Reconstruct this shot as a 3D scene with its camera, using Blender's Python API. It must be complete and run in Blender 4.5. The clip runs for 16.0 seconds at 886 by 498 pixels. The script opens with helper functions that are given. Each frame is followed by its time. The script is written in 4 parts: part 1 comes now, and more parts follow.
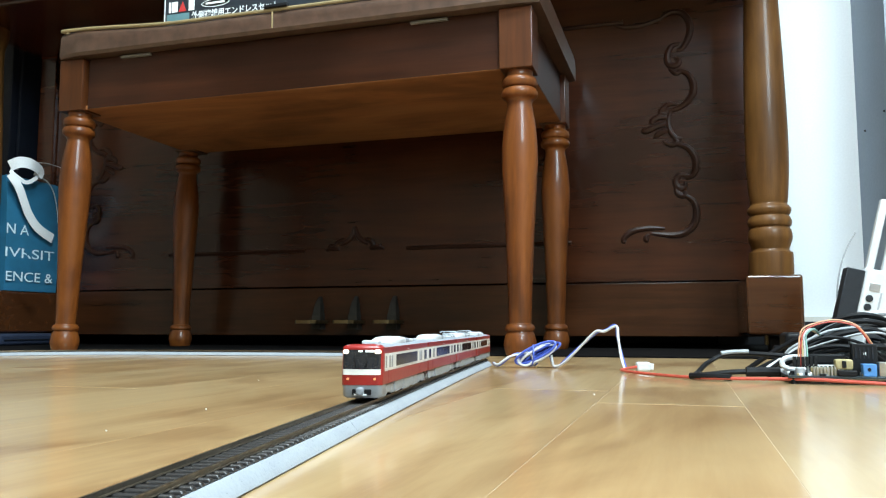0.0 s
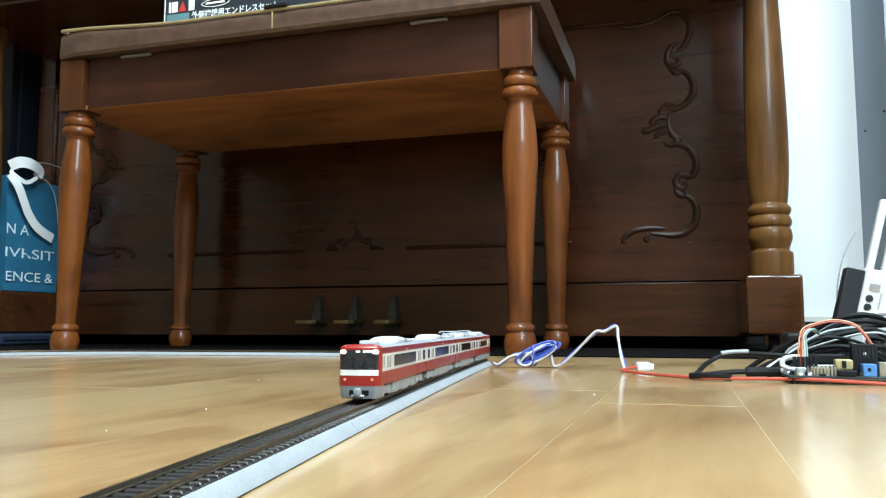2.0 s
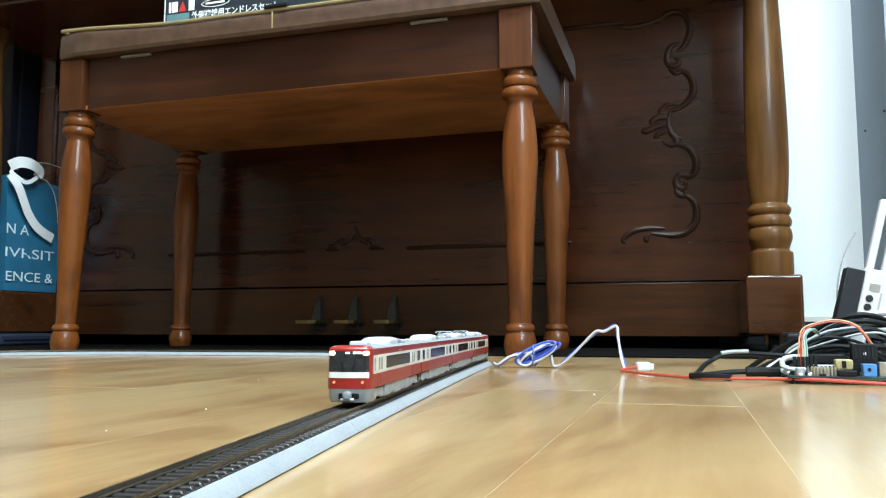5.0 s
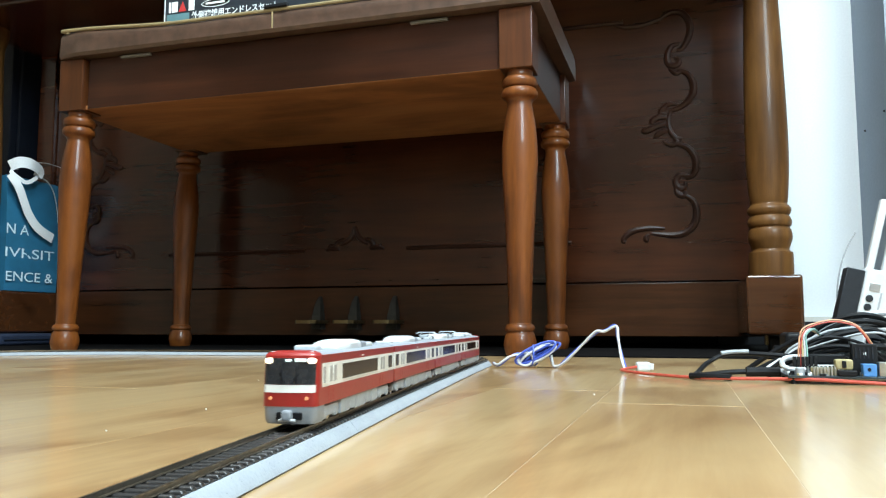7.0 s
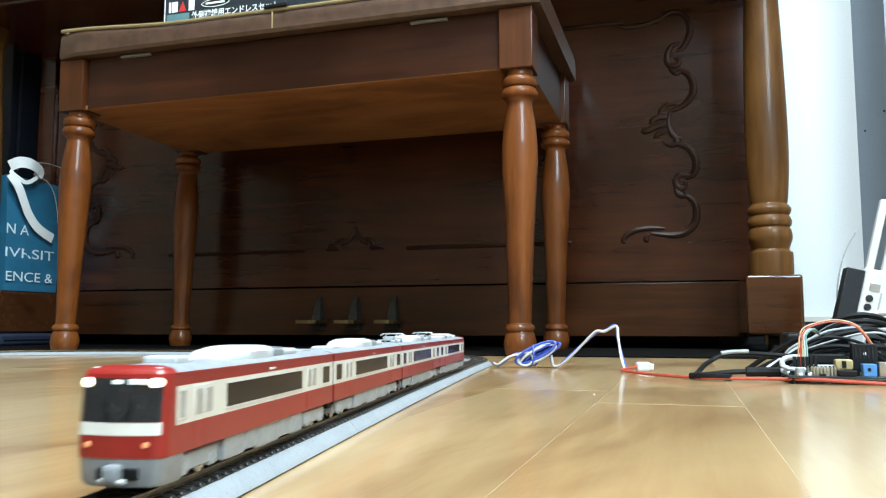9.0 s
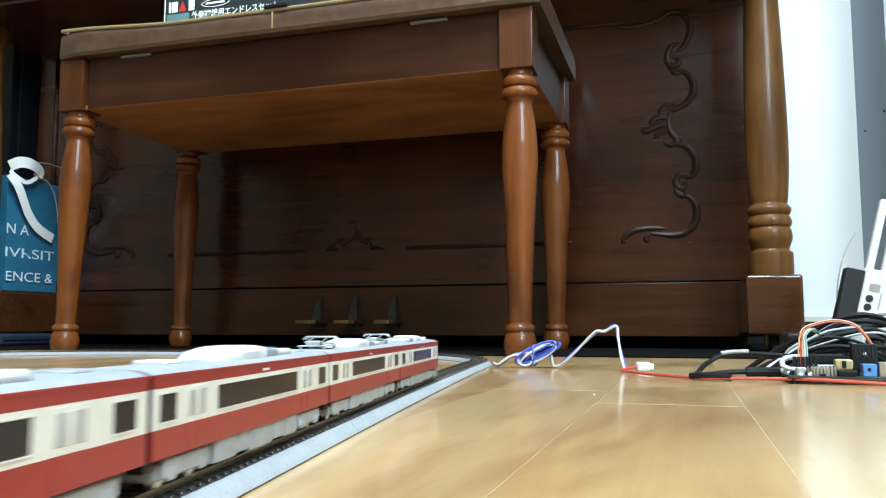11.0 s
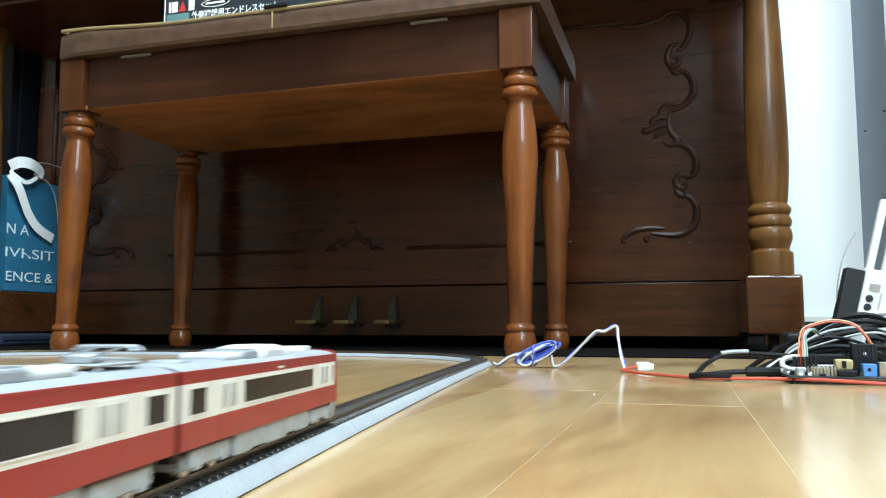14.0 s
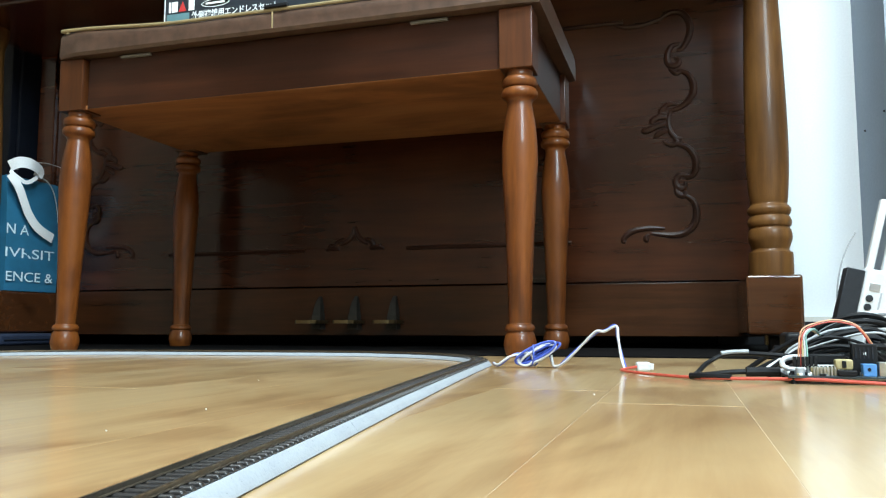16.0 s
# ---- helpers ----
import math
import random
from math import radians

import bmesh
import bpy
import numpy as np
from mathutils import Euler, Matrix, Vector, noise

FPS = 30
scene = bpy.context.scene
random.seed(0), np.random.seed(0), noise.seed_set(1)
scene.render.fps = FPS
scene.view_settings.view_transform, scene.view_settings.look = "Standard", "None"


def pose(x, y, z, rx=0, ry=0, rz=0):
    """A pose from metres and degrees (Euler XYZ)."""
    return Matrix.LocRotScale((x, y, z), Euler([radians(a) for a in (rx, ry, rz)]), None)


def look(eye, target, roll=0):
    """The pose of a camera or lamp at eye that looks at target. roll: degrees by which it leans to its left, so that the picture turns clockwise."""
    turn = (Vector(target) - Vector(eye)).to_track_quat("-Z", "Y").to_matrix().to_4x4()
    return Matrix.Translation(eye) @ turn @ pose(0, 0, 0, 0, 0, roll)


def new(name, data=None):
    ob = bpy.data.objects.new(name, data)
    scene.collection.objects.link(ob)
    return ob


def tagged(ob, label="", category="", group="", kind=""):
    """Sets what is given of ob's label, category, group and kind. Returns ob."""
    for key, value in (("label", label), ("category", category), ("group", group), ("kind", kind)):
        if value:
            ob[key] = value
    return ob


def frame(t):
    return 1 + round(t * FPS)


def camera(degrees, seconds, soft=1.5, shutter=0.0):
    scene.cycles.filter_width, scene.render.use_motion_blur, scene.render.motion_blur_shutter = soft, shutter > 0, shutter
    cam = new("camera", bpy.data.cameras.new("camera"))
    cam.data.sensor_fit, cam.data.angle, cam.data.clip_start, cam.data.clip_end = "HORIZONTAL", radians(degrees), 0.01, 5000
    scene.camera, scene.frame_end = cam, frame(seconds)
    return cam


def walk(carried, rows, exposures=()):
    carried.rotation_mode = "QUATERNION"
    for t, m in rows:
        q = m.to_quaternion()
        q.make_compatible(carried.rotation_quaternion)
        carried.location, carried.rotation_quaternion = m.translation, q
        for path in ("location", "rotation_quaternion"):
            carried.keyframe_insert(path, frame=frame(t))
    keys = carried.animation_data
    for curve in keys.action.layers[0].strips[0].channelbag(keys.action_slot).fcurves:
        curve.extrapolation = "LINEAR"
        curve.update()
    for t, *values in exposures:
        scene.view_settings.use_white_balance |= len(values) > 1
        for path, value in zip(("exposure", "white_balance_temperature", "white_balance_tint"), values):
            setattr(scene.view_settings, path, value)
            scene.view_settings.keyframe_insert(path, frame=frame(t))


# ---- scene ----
cam = camera(58.49, 16.0, soft=1.2, shutter=1.2)
CAM_POSE = pose(0, 0, 0.0392, 95.606, 0, 17.0)
walk(cam, [(0.0, CAM_POSE), (16.0, CAM_POSE)], exposures=[(0.0, 0.0), (16.0, 0.0)])

# ---- light: one round ceiling lamp, dim cool sky outside ----
world = bpy.data.worlds.new("world")
scene.world = world
world.use_nodes = True
sky = world.node_tree.nodes.new("ShaderNodeTexSky")
sky.sky_type, sky.sun_disc = "NISHITA", False
sky.sun_elevation, sky.sun_rotation = radians(35), radians(120)
world.node_tree.links.new(sky.outputs[0], world.node_tree.nodes["Background"].inputs[0])
world.node_tree.nodes["Background"].inputs[1].default_value = 0.1


def area_lamp(name, m, power, sx, sy, color, shape="RECTANGLE"):
    data = bpy.data.lights.new(name, "AREA")
    data.shape, data.size, data.energy, data.color = shape, sx, power, color
    if shape == "RECTANGLE":
        data.size_y = sy
    ob = new(name, data)
    ob.matrix_world = m
    return ob


LAMP_AT = (0.04, 0.04, 2.30)
area_lamp("ceiling_lamp_light", pose(*LAMP_AT), 106, 0.55, 0.55, (0.81, 0.95, 1.0), "DISK")
# fill lamp added to whiten the north wall; its window is made up
area_lamp("wall_fill_light", look((0.96, -0.80, 1.58), (0.22, 1.7, 0.4)), 90, 0.9, 1.1, (0.66, 0.875, 1.0))


# ---- mesh helpers ----
def mesh_of(name, bm, smooth=None):
    me = bpy.data.meshes.new(name)
    bmesh.ops.recalc_face_normals(bm, faces=bm.faces[:])
    bm.to_mesh(me)
    bm.free()
    if smooth is not None:
        me.shade_smooth()
        me.set_sharp_from_angle(angle=radians(smooth))
        for f in me.polygons:                 # square faces stay truly flat beside their rounded edges
            if max(abs(c) for c in f.normal) > 0.99995:
                f.use_smooth = False
    return me


def part(name, bm, material, parent=None, label="", smooth=35):
    me = mesh_of(name, bm, smooth)
    me.materials.append(material)
    ob = new(name, me)
    if parent:
        ob.parent = parent
    return tagged(ob, label)


def shared(name, me, material, parent, m):
    if not me.materials:
        me.materials.append(material)
    ob = new(name, me)
    ob.parent = parent
    ob.matrix_basis = m
    return ob


def thing(name, label, category, m=None, group="", kind=""):
    ob = new(name)
    ob.empty_display_size = 0.02
    if m is not None:
        ob.matrix_basis = m
    return tagged(ob, label, category, group, kind)


def box(bm, lo, hi, bevel=0.0, m=None, seg=2):
    made = bmesh.ops.create_cube(bm, size=1.0)["verts"]
    size = [h - l for l, h in zip(lo, hi)]
    mid = [(h + l) / 2 for l, h in zip(lo, hi)]
    for v in made:
        v.co = Vector((v.co.x * size[0] + mid[0], v.co.y * size[1] + mid[1], v.co.z * size[2] + mid[2]))
    if bevel > 0:
        edges = list({e for v in made for e in v.link_edges})
        got = bmesh.ops.bevel(bm, geom=edges, offset=bevel, segments=seg, profile=0.5, affect="EDGES")
        made = list({v for f in got["faces"] for v in f.verts} | {v for v in made if v.is_valid})
    if m is not None:
        for v in made:
            v.co = m @ v.co
    return bm


def boxed(lo, hi, bevel=0.0, m=None, seg=2):
    return box(bmesh.new(), lo, hi, bevel, m, seg)


def lathe(bm, profile, m=None, n=40, cap=True):
    """profile: (z, radius) from bottom to top, turned about z."""
    rings = []
    for z, r in profile:
        rings.append([bm.verts.new((r * math.cos(2 * math.pi * i / n), r * math.sin(2 * math.pi * i / n), z)) for i in range(n)])
    for a, b in zip(rings, rings[1:]):
        for i in range(n):
            bm.faces.new((a[i], a[(i + 1) % n], b[(i + 1) % n], b[i]))
    if cap:
        bm.faces.new(rings[0][::-1])
        bm.faces.new(rings[-1])
    if m is not None:
        for ring in rings:
            for v in ring:
                v.co = m @ v.co
    return bm


def rounded(profile, steps=5):
    """Smooths a coarse turning profile by Catmull-Rom; doubled points stay sharp."""
    pts = [Vector((z, r)) for z, r in profile]
    out = []
    for i in range(len(pts) - 1):
        p0, p1, p2, p3 = pts[max(i - 1, 0)], pts[i], pts[i + 1], pts[min(i + 2, len(pts) - 1)]
        for k in range(steps):
            t = k / steps
            out.append(0.5 * ((2 * p1) + (p2 - p0) * t + (2 * p0 - 5 * p1 + 4 * p2 - p3) * t * t + (3 * p1 - p0 - 3 * p2 + p3) * t ** 3))
    out.append(pts[-1])
    return [(v.x, max(v.y, 0.0005)) for v in out]


def spline(points, steps=8):
    pts = [Vector(p) for p in points]
    out = []
    for i in range(len(pts) - 1):
        p0, p1, p2, p3 = pts[max(i - 1, 0)], pts[i], pts[i + 1], pts[min(i + 2, len(pts) - 1)]
        for k in range(steps):
            t = k / steps
            out.append(0.5 * ((2 * p1) + (p2 - p0) * t + (2 * p0 - 5 * p1 + 4 * p2 - p3) * t * t + (3 * p1 - p0 - 3 * p2 + p3) * t ** 3))
    out.append(pts[-1])
    return out


def tube(bm, pts, radius, n=8, flat=1.0, up=(0, 0, 1)):
    """A swept tube; radius may be a function of 0..1; flat squeezes it along up."""
    rings = []
    for i, p in enumerate(pts):
        d = (pts[min(i + 1, len(pts) - 1)] - pts[max(i - 1, 0)]).normalized()
        ref = Vector(up) if abs(d.dot(Vector(up))) < 0.95 else Vector((1, 0, 0.1))
        side = d.cross(ref).normalized()
        top = side.cross(d).normalized()
        r = radius(i / (len(pts) - 1)) if callable(radius) else radius
        rings.append([bm.verts.new(p + side * r * math.cos(2 * math.pi * k / n) + top * r * flat * math.sin(2 * math.pi * k / n)) for k in range(n)])
    for a, b in zip(rings, rings[1:]):
        for k in range(n):
            bm.faces.new((a[k], a[(k + 1) % n], b[(k + 1) % n], b[k]))
    bm.faces.new(rings[0][::-1])
    bm.faces.new(rings[-1])
    return bm


def prism(bm, outline, z0, z1, m=None):
    """An outline in x, y raised from z0 to z1."""
    a = [bm.verts.new((x, y, z0)) for x, y in outline]
    b = [bm.verts.new((x, y, z1)) for x, y in outline]
    k = len(outline)
    for i in range(k):
        bm.faces.new((a[i], a[(i + 1) % k], b[(i + 1) % k], b[i]))
    bm.faces.new(a[::-1])
    bm.faces.new(b)
    if m is not None:
        for v in a + b:
            v.co = m @ v.co
    return bm


def loft(bm, sections):
    """Closed sections of equal vertex number, joined and capped."""
    rings = [[bm.verts.new(p) for p in sec] for sec in sections]
    k = len(rings[0])
    for a, b in zip(rings, rings[1:]):
        for i in range(k):
            bm.faces.new((a[i], a[(i + 1) % k], b[(i + 1) % k], b[i]))
    bm.faces.new(rings[0][::-1])
    bm.faces.new(rings[-1])
    return bm


# ---- materials ----
class Nodes:
    def __init__(self, name):
        self.mat = bpy.data.materials.new(name)
        self.mat.use_nodes = True
        self.t = self.mat.node_tree
        self.b = self.t.nodes["Principled BSDF"]

    def add(self, kind, **props):
        n = self.t.nodes.new(kind)
        for k, v in props.items():
            if k == "noise_dimensions":
                n.noise_dimensions = v
            elif k == "data_type":
                n.data_type = v
            elif k == "blend_type":
                n.blend_type = v
        return n

    def link(self, a, b):
        self.t.links.new(a, b)

    def coords(self, scale=(1, 1, 1), vary=False):
        co = self.add("ShaderNodeTexCoord")
        mp = self.add("ShaderNodeMapping")
        mp.inputs["Scale"].default_value = scale
        self.link(co.outputs["Object"], mp.inputs["Vector"])
        if vary:
            info = self.add("ShaderNodeObjectInfo")
            mul = self.add("ShaderNodeMath")
            mul.operation = "MULTIPLY"
            mul.inputs[1].default_value = 37.0
            self.link(info.outputs["Random"], mul.inputs[0])
            self.link(mul.outputs[0], mp.inputs["Location"])
            self.rand = info.outputs["Random"]
        return mp.outputs["Vector"]

    def noise(self, vec, scale, detail=4, rough=0.6, distort=0.0):
        n = self.add("ShaderNodeTexNoise")
        n.inputs["Scale"].default_value, n.inputs["Detail"].default_value = scale, detail
        n.inputs["Roughness"].default_value, n.inputs["Distortion"].default_value = rough, distort
        self.link(vec, n.inputs["Vector"])
        return n.outputs["Fac"]

    def ramp(self, fac, stops):
        r = self.add("ShaderNodeValToRGB")
        els = r.color_ramp.elements
        while len(els) < len(stops):
            els.new(0.5)
        for e, (pos, col) in zip(els, stops):
            e.position, e.color = pos, (*col, 1) if len(col) == 3 else col
        self.link(fac, r.inputs["Fac"])
        return r.outputs["Color"]

    def mix(self, fac, a, b, how="MIX"):
        m = self.add("ShaderNodeMix", data_type="RGBA", blend_type=how)
        if isinstance(fac, float):
            m.inputs["Factor"].default_value = fac
        else:
            self.link(fac, m.inputs["Factor"])
        for src, key in ((a, "A"), (b, "B")):
            sock = [s for s in m.inputs if s.name == key and s.type == "RGBA"][0]
            if isinstance(src, tuple):
                sock.default_value = (*src, 1)
            else:
                self.link(src, sock)
        return [s for s in m.outputs if s.type == "RGBA"][0]

    def bump(self, height, strength, dist):
        n = self.add("ShaderNodeBump")
        n.inputs["Strength"].default_value, n.inputs["Distance"].default_value = strength, dist
        self.link(height, n.inputs["Height"])
        self.link(n.outputs["Normal"], self.b.inputs["Normal"])

    def rough(self, fac, lo, hi):
        mr = self.add("ShaderNodeMapRange")
        mr.inputs["To Min"].default_value, mr.inputs["To Max"].default_value = lo, hi
        self.link(fac, mr.inputs["Value"])
        self.link(mr.outputs[0], self.b.inputs["Roughness"])


def plain(name, color, rough=0.5, metal=0.0, spread=0.12, scale=60.0, coat=0.0, bump=0.0, spec=0.5):
    """Painted, moulded or cast surface with faint mottling."""
    n = Nodes(name)
    vec = n.coords()
    f = n.noise(vec, scale, 5)
    lo = tuple(c * (1 - spread) for c in color)
    hi = tuple(min(c * (1 + spread), 0.95) for c in color)
    n.link(n.ramp(f, [(0.3, lo), (0.7, hi)]), n.b.inputs["Base Color"])
    n.rough(n.noise(vec, scale * 3.1, 3), rough * 0.85, min(rough * 1.2, 1))
    n.b.inputs["Metallic"].default_value = metal
    n.b.inputs["Coat Weight"].default_value = coat
    n.b.inputs["Coat Roughness"].default_value = 0.1
    n.b.inputs["Specular IOR Level"].default_value = spec
    if bump:
        n.bump(f, bump, 0.001)
    return n.mat


def wood(name, dark, mid, light, along="z", rough=0.25, coat=0.3, grain=1.0, vary=False, blotch=0.35, spec=0.5, relief=0.05, coat_rough=0.08, stretch=1.0, pores=0.28, figure=0.0, crisp=0.15):
    n = Nodes(name)
    long, cross = 1.6 * grain / stretch, 26.0 * grain * stretch
    sc = {"x": (long, cross, cross), "y": (cross, long, cross), "z": (cross, cross, long)}[along]
    vec = n.coords(sc, vary)
    g = n.noise(vec, 1.0, 7, 0.62, 0.9 / stretch ** 2)
    fine = n.noise(n.coords(tuple(s * 6 for s in sc), vary), 1.0, 4, 0.7)
    big = n.noise(n.coords((3, 3, 3), vary), 1.3, 3)
    col = n.ramp(g, [(0.28, dark), (0.5, mid), (0.74, light)])
    col = n.mix(pores, col, n.ramp(fine, [(0.5 - crisp, dark), (0.5 + crisp, light)]))
    tint = n.ramp(big, [(0.3, (1 - blotch,) * 3), (0.7, (1.0, 1.0, 1.0))])
    col = n.mix(1.0, col, tint, "MULTIPLY")
    if figure:
        sw = tuple(s * 0.32 if s == cross else s * 2.2 for s in sc)
        wave = n.noise(n.coords(sw, vary), 1.0, 5, 0.55, 2.2)
        col = n.mix(figure, col, n.ramp(wave, [(0.36, dark), (0.48, mid), (0.60, light)]))
    if vary:
        board = n.ramp(n.rand, [(0.0, (0.93, 0.83, 0.72)), (0.5, (1.0, 0.95, 0.89)), (1.0, (1.0, 1.0, 1.0))])
        col = n.mix(1.0, col, board, "MULTIPLY")
    n.link(col, n.b.inputs["Base Color"])
    n.rough(big, rough * 0.8, rough * 1.3)
    n.b.inputs["Coat Weight"].default_value = coat
    n.b.inputs["Coat Roughness"].default_value = coat_rough
    n.b.inputs["Specular IOR Level"].default_value = spec
    if relief:
        n.bump(fine, relief, 0.0006)
    return n.mat


def speckled(name, base, dark, scale=900.0):
    """Moulded ballast: pale grey with small dark specks and grit."""
    n = Nodes(name)
    vec = n.coords()
    f = n.noise(vec, scale, 3, 0.7)
    big = n.noise(vec, 60, 3)
    col = n.ramp(f, [(0.26, dark), (0.36, base), (0.7, tuple(min(1, c * 1.12) for c in base))])
    col = n.mix(1.0, col, n.ramp(big, [(0.3, (0.88, 0.88, 0.9)), (0.7, (1, 1, 1))]), "MULTIPLY")
    n.link(col, n.b.inputs["Base Color"])
    n.b.inputs["Roughness"].default_value = 0.75
    n.bump(f, 0.5, 0.0004)
    return n.mat


def glow(name, color, strength):
    n = Nodes(name)
    n.b.inputs["Base Color"].default_value = (*color, 1)
    n.b.inputs["Emission Color"].default_value = (*color, 1)
    n.b.inputs["Emission Strength"].default_value = strength
    n.b.inputs["Roughness"].default_value = 0.2
    return n.mat


M_FLOOR = wood("lacquered_oak_floor", (0.270, 0.152, 0.066), (0.458, 0.312, 0.156), (0.528, 0.388, 0.209), "y", 0.40, 0.82, 1.0, True, 0.26, 0.4, 0.0, 0.145, 1.0, 0.32, 0.45, 0.14)
M_FLOOR.node_tree.nodes["Principled BSDF"].inputs["Coat IOR"].default_value = 1.56
M_SUBFLOOR = plain("floor_joint", (0.62, 0.55, 0.44), 0.7)
M_PIANO = wood("walnut_piano", (0.020, 0.0054, 0.0023), (0.053, 0.0138, 0.0050), (0.086, 0.0245, 0.0080), "x", 0.20, 0.0, 0.7, False, 0.5, 0.5, 0.0, 0.20, 1.0, 0.2)
M_PIANO_LEG = wood("honey_brown_leg", (0.046, 0.0175, 0.0038), (0.112, 0.045, 0.0098), (0.165, 0.074, 0.0180), "z", 0.48, 0.22, 0.8, False, 0.5, 0.2, 0.05, 0.13, 1.0, 0.4, 0.25)
M_BENCH_LEG = wood("cherry_leg", (0.036, 0.0095, 0.0026), (0.135, 0.036, 0.0062), (0.235, 0.070, 0.0115), "z", 0.45, 0.32, 0.8, False, 0.6, 0.2, 0.05, 0.09, 1.0, 0.45, 0.4)
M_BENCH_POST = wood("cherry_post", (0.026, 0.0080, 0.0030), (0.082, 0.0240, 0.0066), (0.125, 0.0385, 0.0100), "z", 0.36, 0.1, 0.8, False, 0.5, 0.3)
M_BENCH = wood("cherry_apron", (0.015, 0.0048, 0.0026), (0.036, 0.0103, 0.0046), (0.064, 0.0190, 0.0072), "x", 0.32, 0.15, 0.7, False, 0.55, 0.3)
# Underside colour raised to stand in for the warm bounce off the floor.
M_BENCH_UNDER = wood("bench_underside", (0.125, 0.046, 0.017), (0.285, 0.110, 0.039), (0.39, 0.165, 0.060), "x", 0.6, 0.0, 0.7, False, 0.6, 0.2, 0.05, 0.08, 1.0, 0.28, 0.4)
M_LEATHER = plain("brown_vinyl", (0.066, 0.036, 0.024), 0.36, 0, 0.3, 60, 0.0, 0.25)
M_PIPING = plain("tan_piping", (0.26, 0.20, 0.10), 0.5)
M_WALL = plain("white_wallpaper", (0.80, 0.83, 0.85), 0.8, 0, 0.03, 220, 0, 0.15)
# Dark beige for the unseen walls, chosen to cut fill light and reflections.
M_WALL_BEIGE = plain("beige_wallpaper", (0.36, 0.32, 0.26), 0.8, 0, 0.06, 160, 0, 0.2)
# The return faces away from the light; that shade is in its blue-grey.
M_WALL_SHADE = plain("shade_blue_grey_wall", (0.30, 0.355, 0.42), 0.8, 0, 0.05, 160, 0, 0.2)
M_CEIL = plain("ceiling_paper", (0.80, 0.80, 0.78), 0.85, 0, 0.03, 120)
M_DARK_SHEET = plain("black_floor_sheet", (0.0035, 0.003, 0.003), 0.95, 0, 0.4, 300, 0, 0.3, 0.08)
M_BRASS = plain("brass", (0.20, 0.145, 0.07), 0.42, 1.0, 0.2, 80)
M_STEEL = plain("dull_steel", (0.55, 0.55, 0.56), 0.35, 1.0, 0.1, 80)
M_BLACK = plain("black_plastic", (0.006, 0.006, 0.007), 0.5, 0, 0.25, 120, 0, 0, 0.18)
M_DARK = plain("dark_iron", (0.03, 0.028, 0.028), 0.5, 0.4, 0.2, 90)
M_WHITE = plain("white_plastic", (0.56, 0.575, 0.59), 0.35, 0, 0.05, 90)
M_BALLAST = speckled("moulded_ballast", (0.26, 0.282, 0.305), (0.085, 0.092, 0.105))
M_BED = speckled("dark_crib", (0.018, 0.018, 0.019), (0.15, 0.16, 0.175), 1100.0)
M_SLEEPER = plain("dark_sleeper", (0.018, 0.016, 0.0155), 0.36, 0, 0.3, 600, 0.0, 0.0, 0.5)
M_RAIL = plain("nickel_rail", (0.27, 0.225, 0.17), 0.35, 1.0, 0.2, 400)
M_RED = plain("train_red", (0.265, 0.0135, 0.0105), 0.34, 0, 0.06, 300, 0.12)
M_CREAM = plain("train_cream", (0.63, 0.62, 0.575), 0.35, 0, 0.04, 300, 0.2)
M_ROOF = plain("roof_grey", (0.25, 0.272, 0.30), 0.55, 0, 0.1, 300)
M_AC = plain("unit_white", (0.50, 0.52, 0.54), 0.5, 0, 0.06, 300)
M_UNDER = plain("underfloor_grey", (0.30, 0.318, 0.335), 0.55, 0, 0.15, 300)
M_GLASS_DARK = plain("tinted_window", (0.013, 0.0105, 0.0105), 0.16, 0, 0.25, 200, 0.0, 0.0, 0.26)
M_DOOR_GLASS = plain("grey_window", (0.36, 0.36, 0.345), 0.2, 0, 0.15, 200, 0.3)
M_LAMP = glow("headlamp_glow", (1.0, 0.88, 0.66), 2.2)
M_LED = glow("destination_glow", (0.75, 0.9, 0.85), 0.6)
M_TAIL = glow("tail_lamp_glow", (0.75, 0.30, 0.14), 0.30)

# ---- room shell ----
def slab(name, lo, hi, material, label="", category="", kind="structure"):
    ob = part(name, boxed(lo, hi), material, None, label, None)
    return tagged(ob, label, category, "", kind)


X0, X1, Y0, Y1, ZC = -2.6, 1.05, -2.4, 2.0, 2.42
slab("wall_north", (X0 - 0.1, Y1, -0.05), (X1 + 0.1, Y1 + 0.1, ZC), M_WALL, "white papered wall behind the piano", "wall")
slab("wall_south", (X0 - 0.1, Y0 - 0.1, -0.05), (X1 + 0.1, Y0, ZC), M_WALL_BEIGE, "unseen beige papered wall, toned down to cut fill light", "wall")
slab("wall_west", (X0 - 0.1, Y0, -0.05), (X0, Y1, ZC), M_WALL_BEIGE, "unseen beige papered wall, toned down to cut fill light", "wall")
slab("ceiling", (X0 - 0.1, Y0 - 0.1, ZC), (X1 + 0.1, Y1 + 0.1, ZC + 0.1), M_CEIL, "pale papered ceiling", "ceiling")
for _y0, _y1, _z0, _z1 in ((Y0, -1.30, -0.05, ZC), (-0.30, Y1, -0.05, ZC), (-1.30, -0.30, -0.05, 1.0), (-1.30, -0.30, 2.2, ZC)):
    slab("wall_east", (X1, _y0, _z0), (X1 + 0.1, _y1, _z1), M_WALL_BEIGE, "unseen beige papered wall round the added fill lamp opening", "wall")
wall_return = slab("wall_return", (0.392, 1.70, 0), (0.52, Y1, ZC), M_WALL_SHADE, "short papered wall return in the corner, shade coloured blue-grey", "wall")
